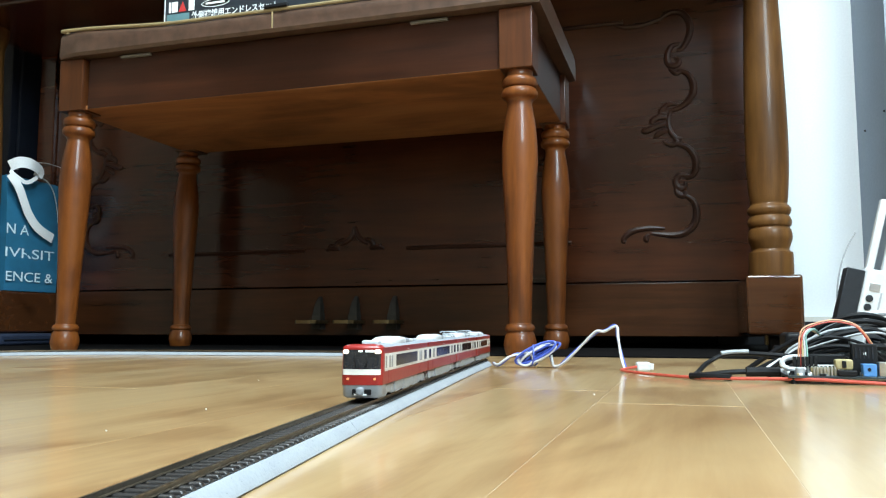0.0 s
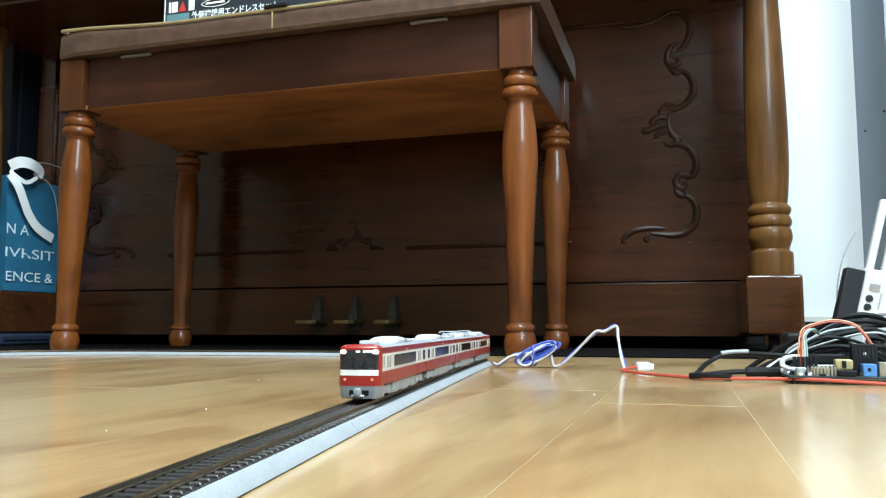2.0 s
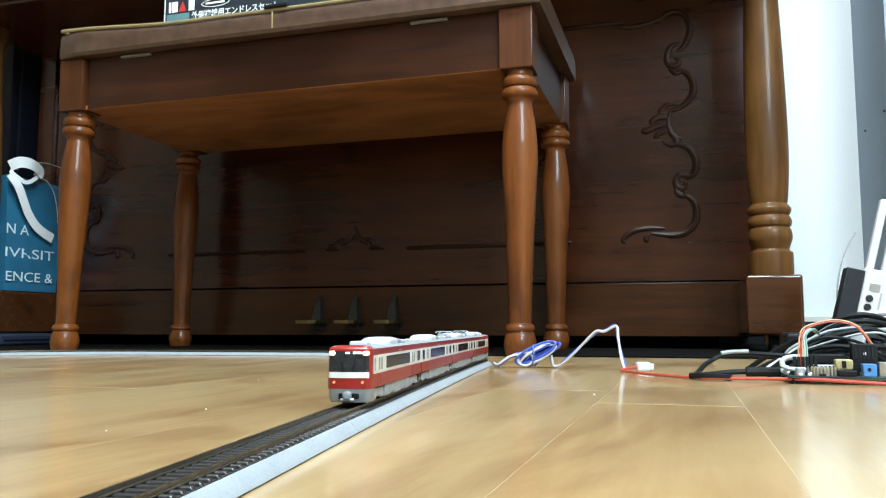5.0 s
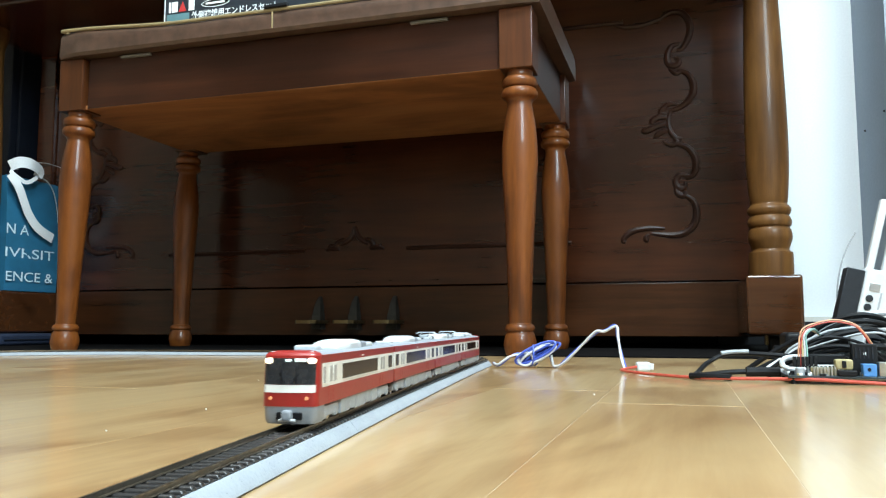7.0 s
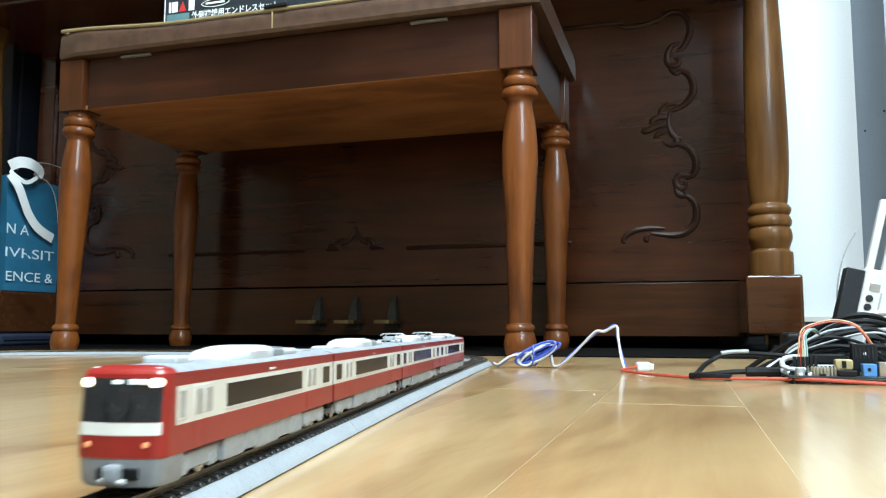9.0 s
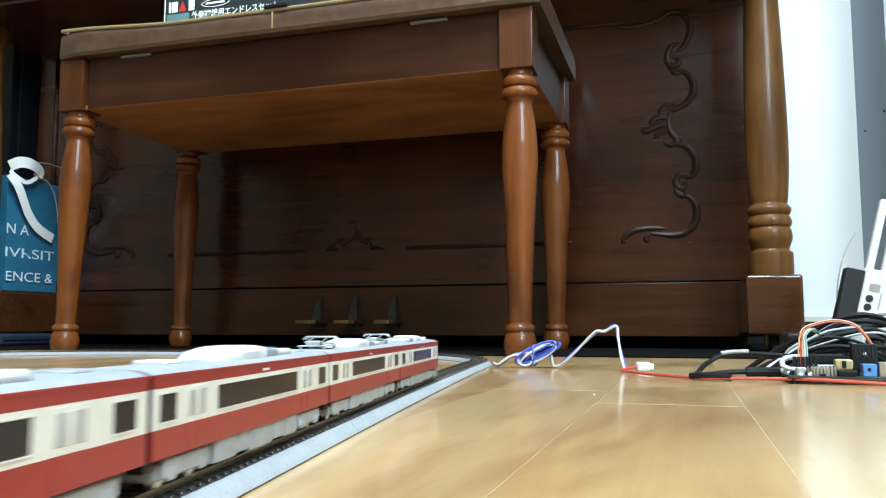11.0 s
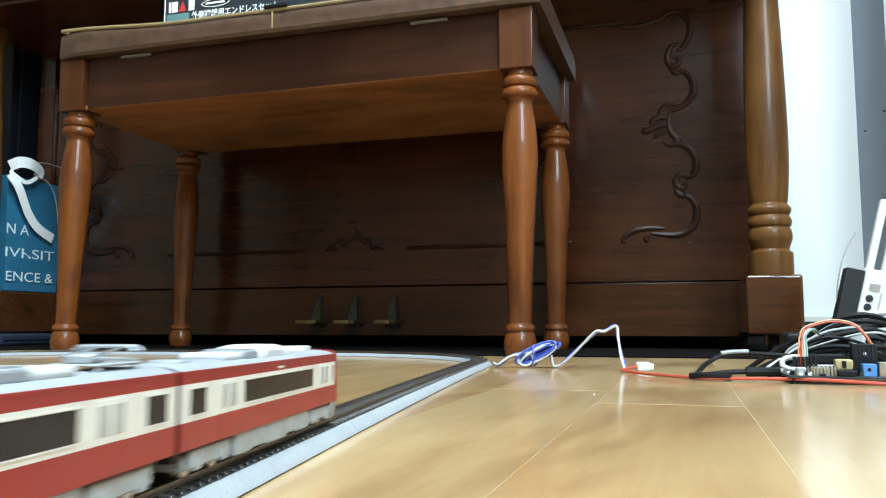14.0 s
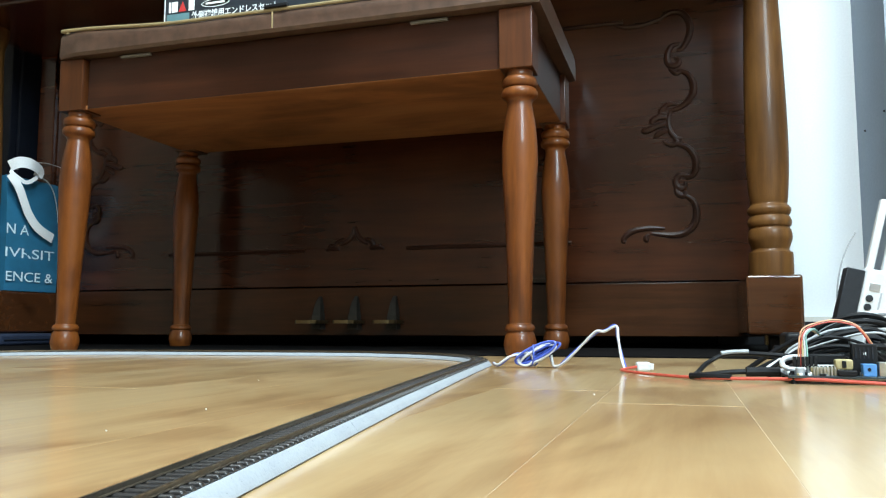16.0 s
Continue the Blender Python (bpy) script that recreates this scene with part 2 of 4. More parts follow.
for _y, _z in ((1.9130, 0.4703), (1.7360, 0.4681)):
    part("nail", lathe(bmesh.new(), [(0.0, 0.0022), (0.003, 0.0018)], pose(0.392, _y, _z, 0, -90, 0), 10), M_DARK, wall_return)
# frame made up round the fill lamp's opening, out of view
window = thing("fill_opening", "white frame added round the fill lamp opening, out of view", "window", None, "", "structure")
for _lo, _hi in (((-1.30, 1.0), (-1.25, 2.2)), ((-0.35, 1.0), (-0.30, 2.2)), ((-1.25, 1.0), (-0.35, 1.05)), ((-1.25, 2.15), (-0.35, 2.2)), ((-0.82, 1.05), (-0.78, 2.15))):
    part("window_frame", boxed((X1 + 0.02, _lo[0], _lo[1]), (X1 + 0.07, _hi[0], _hi[1]), 0.002), M_WHITE, window)
slab("baseboard", (X0, Y1 - 0.012, 0.004), (0.392, Y1, 0.062), M_CREAM, "cream wooden baseboard along the wall", "baseboard")

ceiling_lamp = thing("ceiling_lamp", "round white ceiling lamp, switched on", "lamp", pose(LAMP_AT[0], LAMP_AT[1], 2.33))
part("housing", lathe(bmesh.new(), [(0.0, 0.30), (0.05, 0.32), (0.09, 0.2)], n=48), M_WHITE, ceiling_lamp)

# floor of lacquered strips, 70 mm wide, running away from the wall
floor = slab("floor", (X0, Y0, -0.05), (X1, Y1, -0.00012), M_SUBFLOOR, "honey-coloured lacquered strip wood floor", "floor")


# ---- piano stool ----
def piano_bench():
    bench = thing("piano_bench", "reddish brown wooden piano bench with turned legs and brown vinyl seat", "bench")
    xl, xr, yf, yb, zt = -0.918, -0.205, 1.0195, 1.321, 0.379
    ztop = 0.462
    # four turned legs under square posts
    prof = [(0.0, 0.014), (0.0, 0.0165), (0.006, 0.0195), (0.016, 0.0215), (0.027, 0.0195), (0.033, 0.0170), (0.034, 0.0190), (0.038, 0.0195),
            (0.042, 0.0170), (0.043, 0.0150), (0.05, 0.0150), (0.10, 0.0165), (0.17, 0.0195), (0.24, 0.0232), (0.275, 0.0236), (0.305, 0.0212), (0.325, 0.0180),
            (0.335, 0.0165), (0.340, 0.0185), (0.344, 0.0235), (0.349, 0.0245), (0.354, 0.0225), (0.356, 0.0195), (0.358, 0.0225), (0.364, 0.0240), (0.369, 0.0220),
            (0.372, 0.0180), (0.379, 0.0180)]
    fine = rounded(prof, 4)
    for x in (xl, xr):
        for y in (yf, yb):
            # the legs are screwed in and stand a little askew
            lean, px = (-1.55, x - 0.0035) if (x, y) == (xl, yf) else (-0.9, x - 0.0105) if x == xl else (-0.45, x + 0.001)
            set_in = Matrix.Translation((px, y, zt)) @ Matrix.Rotation(radians(-lean), 4, "Y") @ Matrix.Translation((0, 0, -zt))
            part("leg", lathe(bmesh.new(), fine, set_in), M_BENCH_LEG, bench, "turned cherry-coloured leg")
            px = x - 0.004 if x == xl else x
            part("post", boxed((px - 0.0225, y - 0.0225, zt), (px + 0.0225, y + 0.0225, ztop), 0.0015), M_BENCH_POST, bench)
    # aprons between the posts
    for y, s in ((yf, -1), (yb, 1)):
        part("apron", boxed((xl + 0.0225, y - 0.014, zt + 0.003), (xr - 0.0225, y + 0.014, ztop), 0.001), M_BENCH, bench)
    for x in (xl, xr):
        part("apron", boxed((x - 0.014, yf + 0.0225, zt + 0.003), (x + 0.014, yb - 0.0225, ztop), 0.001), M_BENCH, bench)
    part("bottom_board", boxed((xl - 0.0132, yf - 0.0132, zt + 0.0024), (xr + 0.0132, yb + 0.0132, zt + 0.0085), 0.0003), M_BENCH_UNDER, bench, "wooden bottom board, floor bounce put into its colour")
    # padded lid with piping
    def top_of(x):
        """The lid gives way under the carton lying on it."""
        u = min(max((x + 0.93) / 0.22, 0.0), 1.0)
        return 0.0475 - 0.0095 * u * u * (3 - 2 * u)

    x0, x1, y0, y1, rr = xl - 0.0235, xr + 0.034, yf - 0.034, yb + 0.034, 0.020
    secs = []
    for k in range(41):
        x = x0 + (x1 - x0) * k / 40
        end = min(k, 40 - k)
        cut = 0.006 if end == 0 else 0.002 if end == 1 else 0.0
        h, sec = top_of(x), []
        for j in range(6):
            g = radians(18 * j)
            sec.append((x, y0 + cut + rr - rr * math.cos(g) * (1.0 if j else 0.92), ztop + h - rr + rr * math.sin(g)))
        for j in range(6):
            g = radians(90 - 18 * j)
            sec.append((x, y1 - cut - rr + rr * math.cos(g), ztop + h - rr + rr * math.sin(g)))
        sec += [(x, y1 - cut - 0.003, ztop + 0.001), (x, y0 + cut + 0.003, ztop + 0.001), (x, y0 + cut, ztop + 0.006)]
        secs.append(sec)
    part("seat", loft(bmesh.new(), secs), M_LEATHER, bench, "brown vinyl padded seat lid")
    ring = [(x0 + 0.004, yf - 0.029), (xr + 0.029, yf - 0.029), (xr + 0.029, yb + 0.029), (x0 + 0.004, yb + 0.029), (x0 + 0.004, yf - 0.029)]
    pts = []
    for (ax, ay), (bx, by) in zip(ring, ring[1:]):
        for k in range(24):
            x = ax + (bx - ax) * k / 24
            pts.append(Vector((x, ay + (by - ay) * k / 24, ztop + top_of(x) - 0.0022)))
    pts.append(pts[0].copy())
    part("piping", tube(bmesh.new(), pts, 0.0028, 8), M_PIPING, bench, "tan piping along the seat edge")
    part("seam", boxed((-0.5605, yf - 0.0352, ztop + 0.006), (-0.5585, yf - 0.0330, ztop + 0.031), 0.0004), M_PIPING, bench)
    for x in (-0.806, -0.327):
        part("lid_hinge", boxed((x - 0.027, yf - 0.019, 0.4565), (x + 0.027, yf - 0.012, 0.4605), 0.0008), M_HINGE, bench, "thin grey metal hinge strip")
    return bench


M_HINGE = plain("dull_grey_metal", (0.16, 0.155, 0.14), 0.5, 0.3, 0.2, 200)
piano_bench()


# ---- upright piano ----
PC = -0.606                       # middle of the piano
YP = 1.40                         # its lower front panel


def scroll(points, r, taper=0.35, y=YP + 0.0005):
    pts = spline([(x, y, z) for x, z in points], 10)
    return tube(bmesh.new(), pts, lambda u: r * (taper + (1 - taper) * math.sin(math.pi * min(max(u, 0.02), 0.98)) ** 0.6), 8, 1.0, (0, 1, 0))


def piano():
    p = thing("upright_piano", "dark walnut upright piano with carved lower panel and turned legs", "piano")
    w0, w1 = PC - 0.762, PC + 0.762
    # cabinet
    part("back_case", boxed((w0, YP + 0.03, 0.115), (w1, 1.90, 1.22), 0.003), M_PIANO, p)
    part("bottom_rail", boxed((w0 + 0.02, YP - 0.006, 0.023), (w1 - 0.02, YP + 0.06, 0.1135), 0.0006), M_PIANO_RAIL, p, "plain dark walnut bottom rail")
    part("bottom_frame", boxed((w0 + 0.03, YP + 0.06, 0.023), (w1 - 0.03, 1.88, 0.11), 0.002), M_PIANO, p)
    # dark strip added under the piano, hiding the bright baseboard behind the gap
    part("back_rail", boxed((w0 + 0.04, 1.84, 0.0026), (w1 - 0.04, 1.87, 0.0225)), M_DARK, p)
    part("lower_panel", boxed((w0 + 0.045, YP, 0.1165), (w1 - 0.045, YP + 0.028, 0.70), 0.001), M_PIANO, p, "broad dark walnut lower panel")
    for x in (w0, w1 - 0.043):
        part("cheek", boxed((x, YP - 0.012, 0.1145), (x + 0.043, YP + 0.03, 0.70), 0.002), M_PIANO, p)
    part("keybed", boxed((w0, 1.13, 0.64), (w1, YP + 0.03, 0.72), 0.004), M_PIANO, p)
    part("key_slip", boxed((w0, 1.10, 0.655), (w1, 1.13, 0.735), 0.004), M_PIANO, p)
    for x in (w0, w1 - 0.05):
        part("arm", boxed((x, 1.12, 0.72), (x + 0.05, YP + 0.03, 0.86), 0.006), M_PIANO, p)
    part("fallboard", boxed((w0 + 0.05, 1.19, 0.722), (w1 - 0.05, YP + 0.03, 0.80), 0.006), M_PIANO, p)
    part("lid", boxed((w0 - 0.012, YP + 0.01, 1.222), (w1 + 0.012, 1.91, 1.245), 0.006), M_PIANO, p)
    # feet with turned legs
    prof = [(0.112, 0.0285), (0.112, 0.0300), (0.142, 0.0300), (0.145, 0.0275), (0.149, 0.0250), (0.153, 0.0262), (0.165, 0.0300), (0.176, 0.0290), (0.181, 0.0262),
            (0.183, 0.0288), (0.189, 0.0300), (0.195, 0.0282), (0.198, 0.0262), (0.201, 0.0285), (0.207, 0.0298), (0.212, 0.0270), (0.215, 0.0248), (0.224, 0.0262),
            (0.26, 0.0288), (0.30, 0.0297), (0.36, 0.0290), (0.44, 0.0268), (0.52, 0.0240), (0.57, 0.0225), (0.60, 0.0235), (0.612, 0.0270), (0.625, 0.0300), (0.64, 0.0300)]
    fine = rounded(prof, 4)
    for s in (-1, 1):
        x = PC + s * 0.7245
        part("foot", boxed((x - 0.037, 1.18, 0.027), (x + 0.037, YP - 0.007, 0.111), 0.0045, None, 5), M_PIANO_FOOT, p, "square walnut foot block")
        part("leg", lathe(bmesh.new(), fine, pose(x + 0.001, 1.222, 0), 48), M_PIANO_LEG, p, "honey-brown turned front leg")
        caster = part("caster", lathe(bmesh.new(), [(-0.009, 0.006), (-0.009, 0.013), (0.009, 0.013), (0.009, 0.006)], pose(x + 0.004, 1.235, 0.0132, 0, 90, 0), 24), M_DARK, p, "small dark iron caster")
        part("fork", boxed((x - 0.010, 1.228, 0.013), (x - 0.006, 1.246, 0.028)), M_BRASS, caster)
        part("caster", lathe(bmesh.new(), [(-0.009, 0.006), (-0.009, 0.013), (0.009, 0.013), (0.009, 0.006)], pose(x, 1.80, 0.0132, 0, 90, 0), 24), M_DARK, p)
    # applied mouldings on the panel: straight lengths and carved scrolls, mirrored
    for s in (-1, 1):
        def mx(pts):
            return [(PC + s * (x - PC), z) for x, z in pts]
        for a, b, z in ((-0.50, -0.19, 0.187), (-0.56, -0.092, 0.5795)):
            part("moulding", scroll(mx([(a, z), ((a + b) / 2, z), (b, z)]), 0.0042, 0.9), M_CARVED, p)
        for pts, r in (
            ([(-0.105, 0.5755), (-0.085, 0.570), (-0.055, 0.571), (-0.025, 0.581)], 0.0042),
            ([(-0.030, 0.576), (-0.012, 0.588), (0.008, 0.585), (0.020, 0.567), (0.020, 0.545), (0.008, 0.522), (-0.002, 0.520)], 0.0052),
            ([(0.004, 0.530), (-0.010, 0.527), (-0.018, 0.512), (-0.016, 0.496), (-0.004, 0.492), (0.002, 0.500), (-0.006, 0.506)], 0.0052),
            ([(-0.016, 0.488), (-0.004, 0.478), (0.006, 0.482)], 0.0042),
            ([(-0.002, 0.484), (0.016, 0.474), (0.024, 0.455), (0.020, 0.434), (0.002, 0.418), (-0.018, 0.411)], 0.0056),
            ([(0.000, 0.421), (-0.016, 0.424), (-0.028, 0.417), (-0.032, 0.409), (-0.022, 0.407)], 0.0042),
            ([(-0.012, 0.414), (-0.019, 0.400), (-0.018, 0.380), (-0.008, 0.364), (0.004, 0.362)], 0.0042),
            ([(-0.020, 0.400), (-0.034, 0.402), (-0.046, 0.396), (-0.044, 0.388)], 0.0050),
            ([(-0.020, 0.390), (-0.040, 0.386), (-0.058, 0.379), (-0.062, 0.384)], 0.0055),
            ([(-0.018, 0.380), (-0.034, 0.374), (-0.044, 0.366)], 0.0048),
            ([(-0.030, 0.360), (-0.016, 0.352), (-0.006, 0.356), (-0.012, 0.366)], 0.0046),
            ([(-0.010, 0.354), (0.010, 0.346), (0.022, 0.330), (0.024, 0.310), (0.018, 0.297), (0.006, 0.292)], 0.0056),
            ([(0.014, 0.296), (-0.002, 0.298), (-0.010, 0.288), (-0.006, 0.277), (0.004, 0.277), (0.006, 0.286)], 0.0050),
            ([(-0.010, 0.283), (-0.008, 0.268), (0.002, 0.262), (0.006, 0.270)], 0.0046),
            ([(0.002, 0.264), (0.018, 0.252), (0.023, 0.232), (0.018, 0.212), (0.002, 0.198), (-0.020, 0.195), (-0.052, 0.199)], 0.0056),
            ([(-0.030, 0.207), (-0.060, 0.208), (-0.086, 0.203), (-0.100, 0.190), (-0.096, 0.184)], 0.0046),
            ([(-0.056, 0.198), (-0.062, 0.190), (-0.058, 0.185)], 0.0040)):
            part("carving", scroll(mx(pts), r * 1.2), M_CARVED, p)
        for pts, r in (([(-0.636, 0.197), (-0.622, 0.204), (-0.612, 0.214), (-0.607, 0.232)], 0.0045), ([(-0.648, 0.192), (-0.640, 0.203), (-0.628, 0.207)], 0.004),
                       ([(-0.640, 0.196), (-0.655, 0.190), (-0.66, 0.197)], 0.0036), ([(-0.575, 0.188), (-0.56, 0.191), (-0.545, 0.187)], 0.004)):
            part("carving", scroll(mx(pts), r * 1.2), M_CARVED, p)
    # three pedals: flat brass toes before upright guards
    for x in (-0.672, -0.597, -0.519):
        yt = YP - 0.075
        toe = bmesh.new()
        out = [(-0.012, 0.07), (-0.012, 0.03), (-0.020, 0.012), (-0.021, -0.004), (-0.014, -0.014), (0, -0.018), (0.014, -0.014), (0.021, -0.004), (0.020, 0.012), (0.012, 0.03), (0.012, 0.07)]
        prism(toe, out[::-1], 0.040, 0.046, pose(x + 0.004, yt, 0.005))
        part("pedal", toe, M_BRASS, p, "worn brass pedal")
        guard = bmesh.new()
        loft(guard, [[(x + sx * wv, YP - 0.007 - (d if sy < 0 else 0), z) for sx, sy in ((-1, -1), (1, -1), (1, 1), (-1, 1))] for z, wv, d in ((0.034, 0.0105, 0.02), (0.06, 0.0085, 0.02), (0.083, 0.0055, 0.014), (0.097, 0.0028, 0.004))])
        part("pedal_guard", guard, M_PEDAL, p, "dull metal pedal guard")
    return p


M_PIANO_RAIL = wood("walnut_rail", (0.024, 0.0076, 0.0027), (0.050, 0.0160, 0.0053), (0.078, 0.0265, 0.0084), "x", 0.22, 0.0, 0.7, False, 0.4, 0.36, 0.0)
M_PIANO_FOOT = wood("walnut_foot", (0.030, 0.0094, 0.0032), (0.058, 0.0188, 0.0060), (0.084, 0.0285, 0.0090), "x", 0.16, 0.4, 0.7, False, 0.3)
M_CARVED = wood("carved_walnut", (0.014, 0.0044, 0.0022), (0.032, 0.0092, 0.0040), (0.050, 0.0155, 0.0062), "x", 0.40, 0.0, 1.5, False, 0.3, 0.3)
M_PEDAL = plain("dull_pedal_metal", (0.045, 0.040, 0.032), 0.5, 0.7, 0.2, 120)
piano()
# Added black sheet darkens the floor where bench and piano shade it.
piano_mat = tagged(part("piano_mat", boxed((-1.5, 1.035, 0.0), (0.19, 1.93, 0.0022), 0.0008), M_DARK_SHEET), "thin black sheet added to darken the floor under the piano", "mat")

# ---- model railway line ----
TH0, KAP, S0 = radians(-9.06), 0.0552, 0.2       # heading, slight bend to the right, from S0 on
BASE = Vector((-0.1148, 0.1842))
S_END, R1, L2 = 0.785, 0.249, 0.248
S_START = S_END - 7 * 0.248


def main_line(s):
    """Centre and heading (clockwise from +y) of the long straight."""
    if s <= S0:
        return BASE + Vector((math.sin(TH0), math.cos(TH0))) * (s - S0), TH0
    a = TH0 + KAP * (s - S0)
    return BASE + Vector((-(math.cos(a) - math.cos(TH0)) / KAP, (math.sin(a) - math.sin(TH0)) / KAP)), a


def line_at(s):
    """The line past the far end of the straight turns left on radius R1, runs straight for L2, and turns on."""
    if s <= S_END:
        return main_line(s)
    c, a = main_line(S_END)
    left = s - S_END
    quarter = R1 * math.pi / 2
    for length, turn in ((quarter, 1), (L2, 0), (quarter, 1), (3.0, 0)):
        use = min(left, length)
        if turn:
            b = a - use / R1
            c = c + R1 * Vector((-math.cos(a) + math.cos(b), math.sin(a) - math.sin(b)))
            a = b
        else:
            c = c + Vector((math.sin(a), math.cos(a))) * use
        left -= use
        if left <= 1e-9:
            break
    return c, a


def sweep_line(bm, section, s0, s1, steps):
    secs = []
    for k in range(steps + 1):
        c, a = line_at(s0 + (s1 - s0) * k / steps)
        n = Vector((math.cos(a), -math.sin(a)))
        secs.append([(c.x + n.x * l, c.y + n.y * l, z) for l, z in section])
    return loft(bm, secs)


BED = [(-0.0119, 0.0), (-0.0125, 0.0006), (-0.0123, 0.0010), (-0.0094, 0.0043), (-0.0088, 0.0045), (0.0088, 0.0045), (0.0094, 0.0043), (0.0123, 0.0010), (0.0125, 0.0006), (0.0119, 0.0)]
CRIB = [(-0.0084, 0.0044), (-0.0084, 0.00475), (0.0084, 0.00475), (0.0084, 0.0044)]
TIE = [(-0.00100, 0.0046), (-0.00098, 0.0052), (-0.00070, 0.00555), (-0.00025, 0.00568), (0.00025, 0.00568), (0.00070, 0.00555), (0.00098, 0.0052), (0.00100, 0.0046)]
sleeper_mesh = mesh_of("sleeper", loft(bmesh.new(), [[(x, y, z0 + (z - z0) * k) for y, z in TIE] for z0 in (0.0046,) for x, k in ((-0.0085, 0.5), (-0.0082, 0.9), (-0.0078, 1.0), (0.0078, 1.0), (0.0082, 0.9), (0.0085, 0.5))]), 70)


def rail_section(l):
    return [(l - 0.0006, 0.0056), (l - 0.0006, 0.0058), (l - 0.00022, 0.0060), (l - 0.00036, 0.0065), (l - 0.00036, 0.0070),
            (l + 0.00036, 0.0070), (l + 0.00036, 0.0065), (l + 0.00022, 0.0060), (l + 0.0006, 0.0058), (l + 0.0006, 0.0056)]


def track_piece(s0, s1, curved, single):
    label = "curved grey model railway track piece on the floor" if curved else "straight grey model railway track piece on the floor"
    c, a = line_at((s0 + s1) / 2)
    t = thing("track_piece", label, "model track", None, "model railway track pieces")
    steps = 24 if curved else 8
    g = 0.0002
    part("roadbed", sweep_line(bmesh.new(), BED, s0 + g, s1 - g, steps), M_BALLAST, t, "pale grey speckled moulded roadbed")
    part("crib", sweep_line(bmesh.new(), CRIB, s0 + g, s1 - g, steps), M_BED, t, "dark ballast between the sleepers")
    for l in (-0.0049, 0.0049):
        part("rail", sweep_line(bmesh.new(), rail_section(l), s0 + 0.0003, s1 - 0.0003, steps * (1 if curved else 1)), M_RAIL, t, "brownish nickel rail")
    count = 56 if not curved else 44
    rest = None if single else bmesh.new()
    for k in range(count):
        s = s0 + (s1 - s0) * (k + 0.5) / count
        c, a = line_at(s)
        m = pose(c.x, c.y, 0, 0, 0, -math.degrees(a))
        if single:
            shared("sleeper", sleeper_mesh, M_SLEEPER, t, m)
        else:
            loft(rest, [[m @ Vector((x, y, z)) for y, z in TIE] for x in (-0.0084, 0.0084)])
    if rest:
        tagged(part("sleepers", rest, M_SLEEPER, t, "", None), "", "", "", "stuff")
    return t


for k in range(7):
    a = S_START + k * 0.248
    track_piece(a, a + 0.248, False, k in (4, 5, 6))
at_s = S_END
for length, curved in ((R1 * math.pi / 4, True), (R1 * math.pi / 4, True), (0.248, False), (R1 * math.pi / 4, True), (R1 * math.pi / 4, True), (0.248, False), (0.248, False)):
    track_piece(at_s, at_s + length, curved, False)
    at_s += length

# ---- model train: four cars of 120 mm ----
RAIL_TOP = 0.007
HW = 0.0093                                # half width of a car
ZB, ZW0, ZW1, ZG = 0.0068, 0.0125, 0.0203, 0.0229   # skirt line, cream band, gutter, over the rail
LEN = 0.1176


def plan_outline(front, back, hw=HW, nose=False, inset=0.0):
    """Car outline in plan; a nose end has round corners and a bowed front."""
    h = hw - inset
    if not nose:
        return [(-h, back), (h, back), (h, front), (-h, front)]
    pts = [(-h, back), (h, back)]
    r = 0.0028
    for k in range(7):
        a = math.radians(15 * k)
        pts.append((h - r + r * math.cos(a), front - 0.0008 - r + r * math.sin(a)))
    for x in (0.0035, 0.0, -0.0035):
        pts.append((x, front - (0.0010 if abs(x) > 0.004 else 0.00025 if abs(x) > 0.001 else 0.0)))
    for k in range(7):
        a = math.radians(90 + 15 * k)
        pts.append((-h + r + r * math.cos(a), front - 0.0008 - r + r * math.sin(a)))
    return pts


def roof_section(y, drop=0.0):
    out = [(-HW + 0.0001, y, ZG)]
    for k in range(13):
        u = -1 + k / 6
        out.append((u * (HW - 0.0004), y, ZG + (0.0014 - drop) * (1 - abs(u) ** 2.6) ** 0.75 + 0.0001))
    out.append((HW - 0.0001, y, ZG))
    return out


def side_plate(bm, y0, y1, z0, z1, depth, s):
    return box(bm, (min(s * (HW - 0.0006), s * (HW + depth)), y0, z0), (max(s * (HW - 0.0006), s * (HW + depth)), y1, z1), 0.0001, None, 1)


def pantograph(parent, y):
    """Folded single-bar pantograph on its frame."""
    z = ZG + 0.0014
    base = part("pantograph", boxed((-0.0050, y - 0.008, z + 0.0009), (0.0050, y + 0.008, z + 0.0013), 0.0002, None, 1), M_PANTO, parent, "folded grey pantograph")
    for x in (-0.0042, 0.0042):
        for d in (-0.0065, 0.0065):
            part("insulator", lathe(bmesh.new(), [(z - 0.0004, 0.0007), (z + 0.001, 0.0006)], pose(x, y + d, 0), 8), M_AC, base)
        part("arm", tube(bmesh.new(), [Vector((x, y - 0.007, z + 0.0016)), Vector((x * 0.7, y + 0.006, z + 0.0024)), Vector((x * 0.6, y - 0.004, z + 0.0040))], 0.00032, 6), M_PANTO, base)
    for d in (-0.0055, -0.0025):
        part("contact_strip", tube(bmesh.new(), [Vector((-0.0062, y + d, z + 0.0033)), Vector((-0.005, y + d, z + 0.0042)), Vector((0.005, y + d, z + 0.0042)), Vector((0.0062, y + d, z + 0.0033))], 0.00038, 6), M_PANTO, base)
    part("drive_box", boxed((-0.0025, y + 0.001, z + 0.0013), (0.0025, y + 0.0065, z + 0.0029), 0.0003, None, 1), M_PANTO, base)


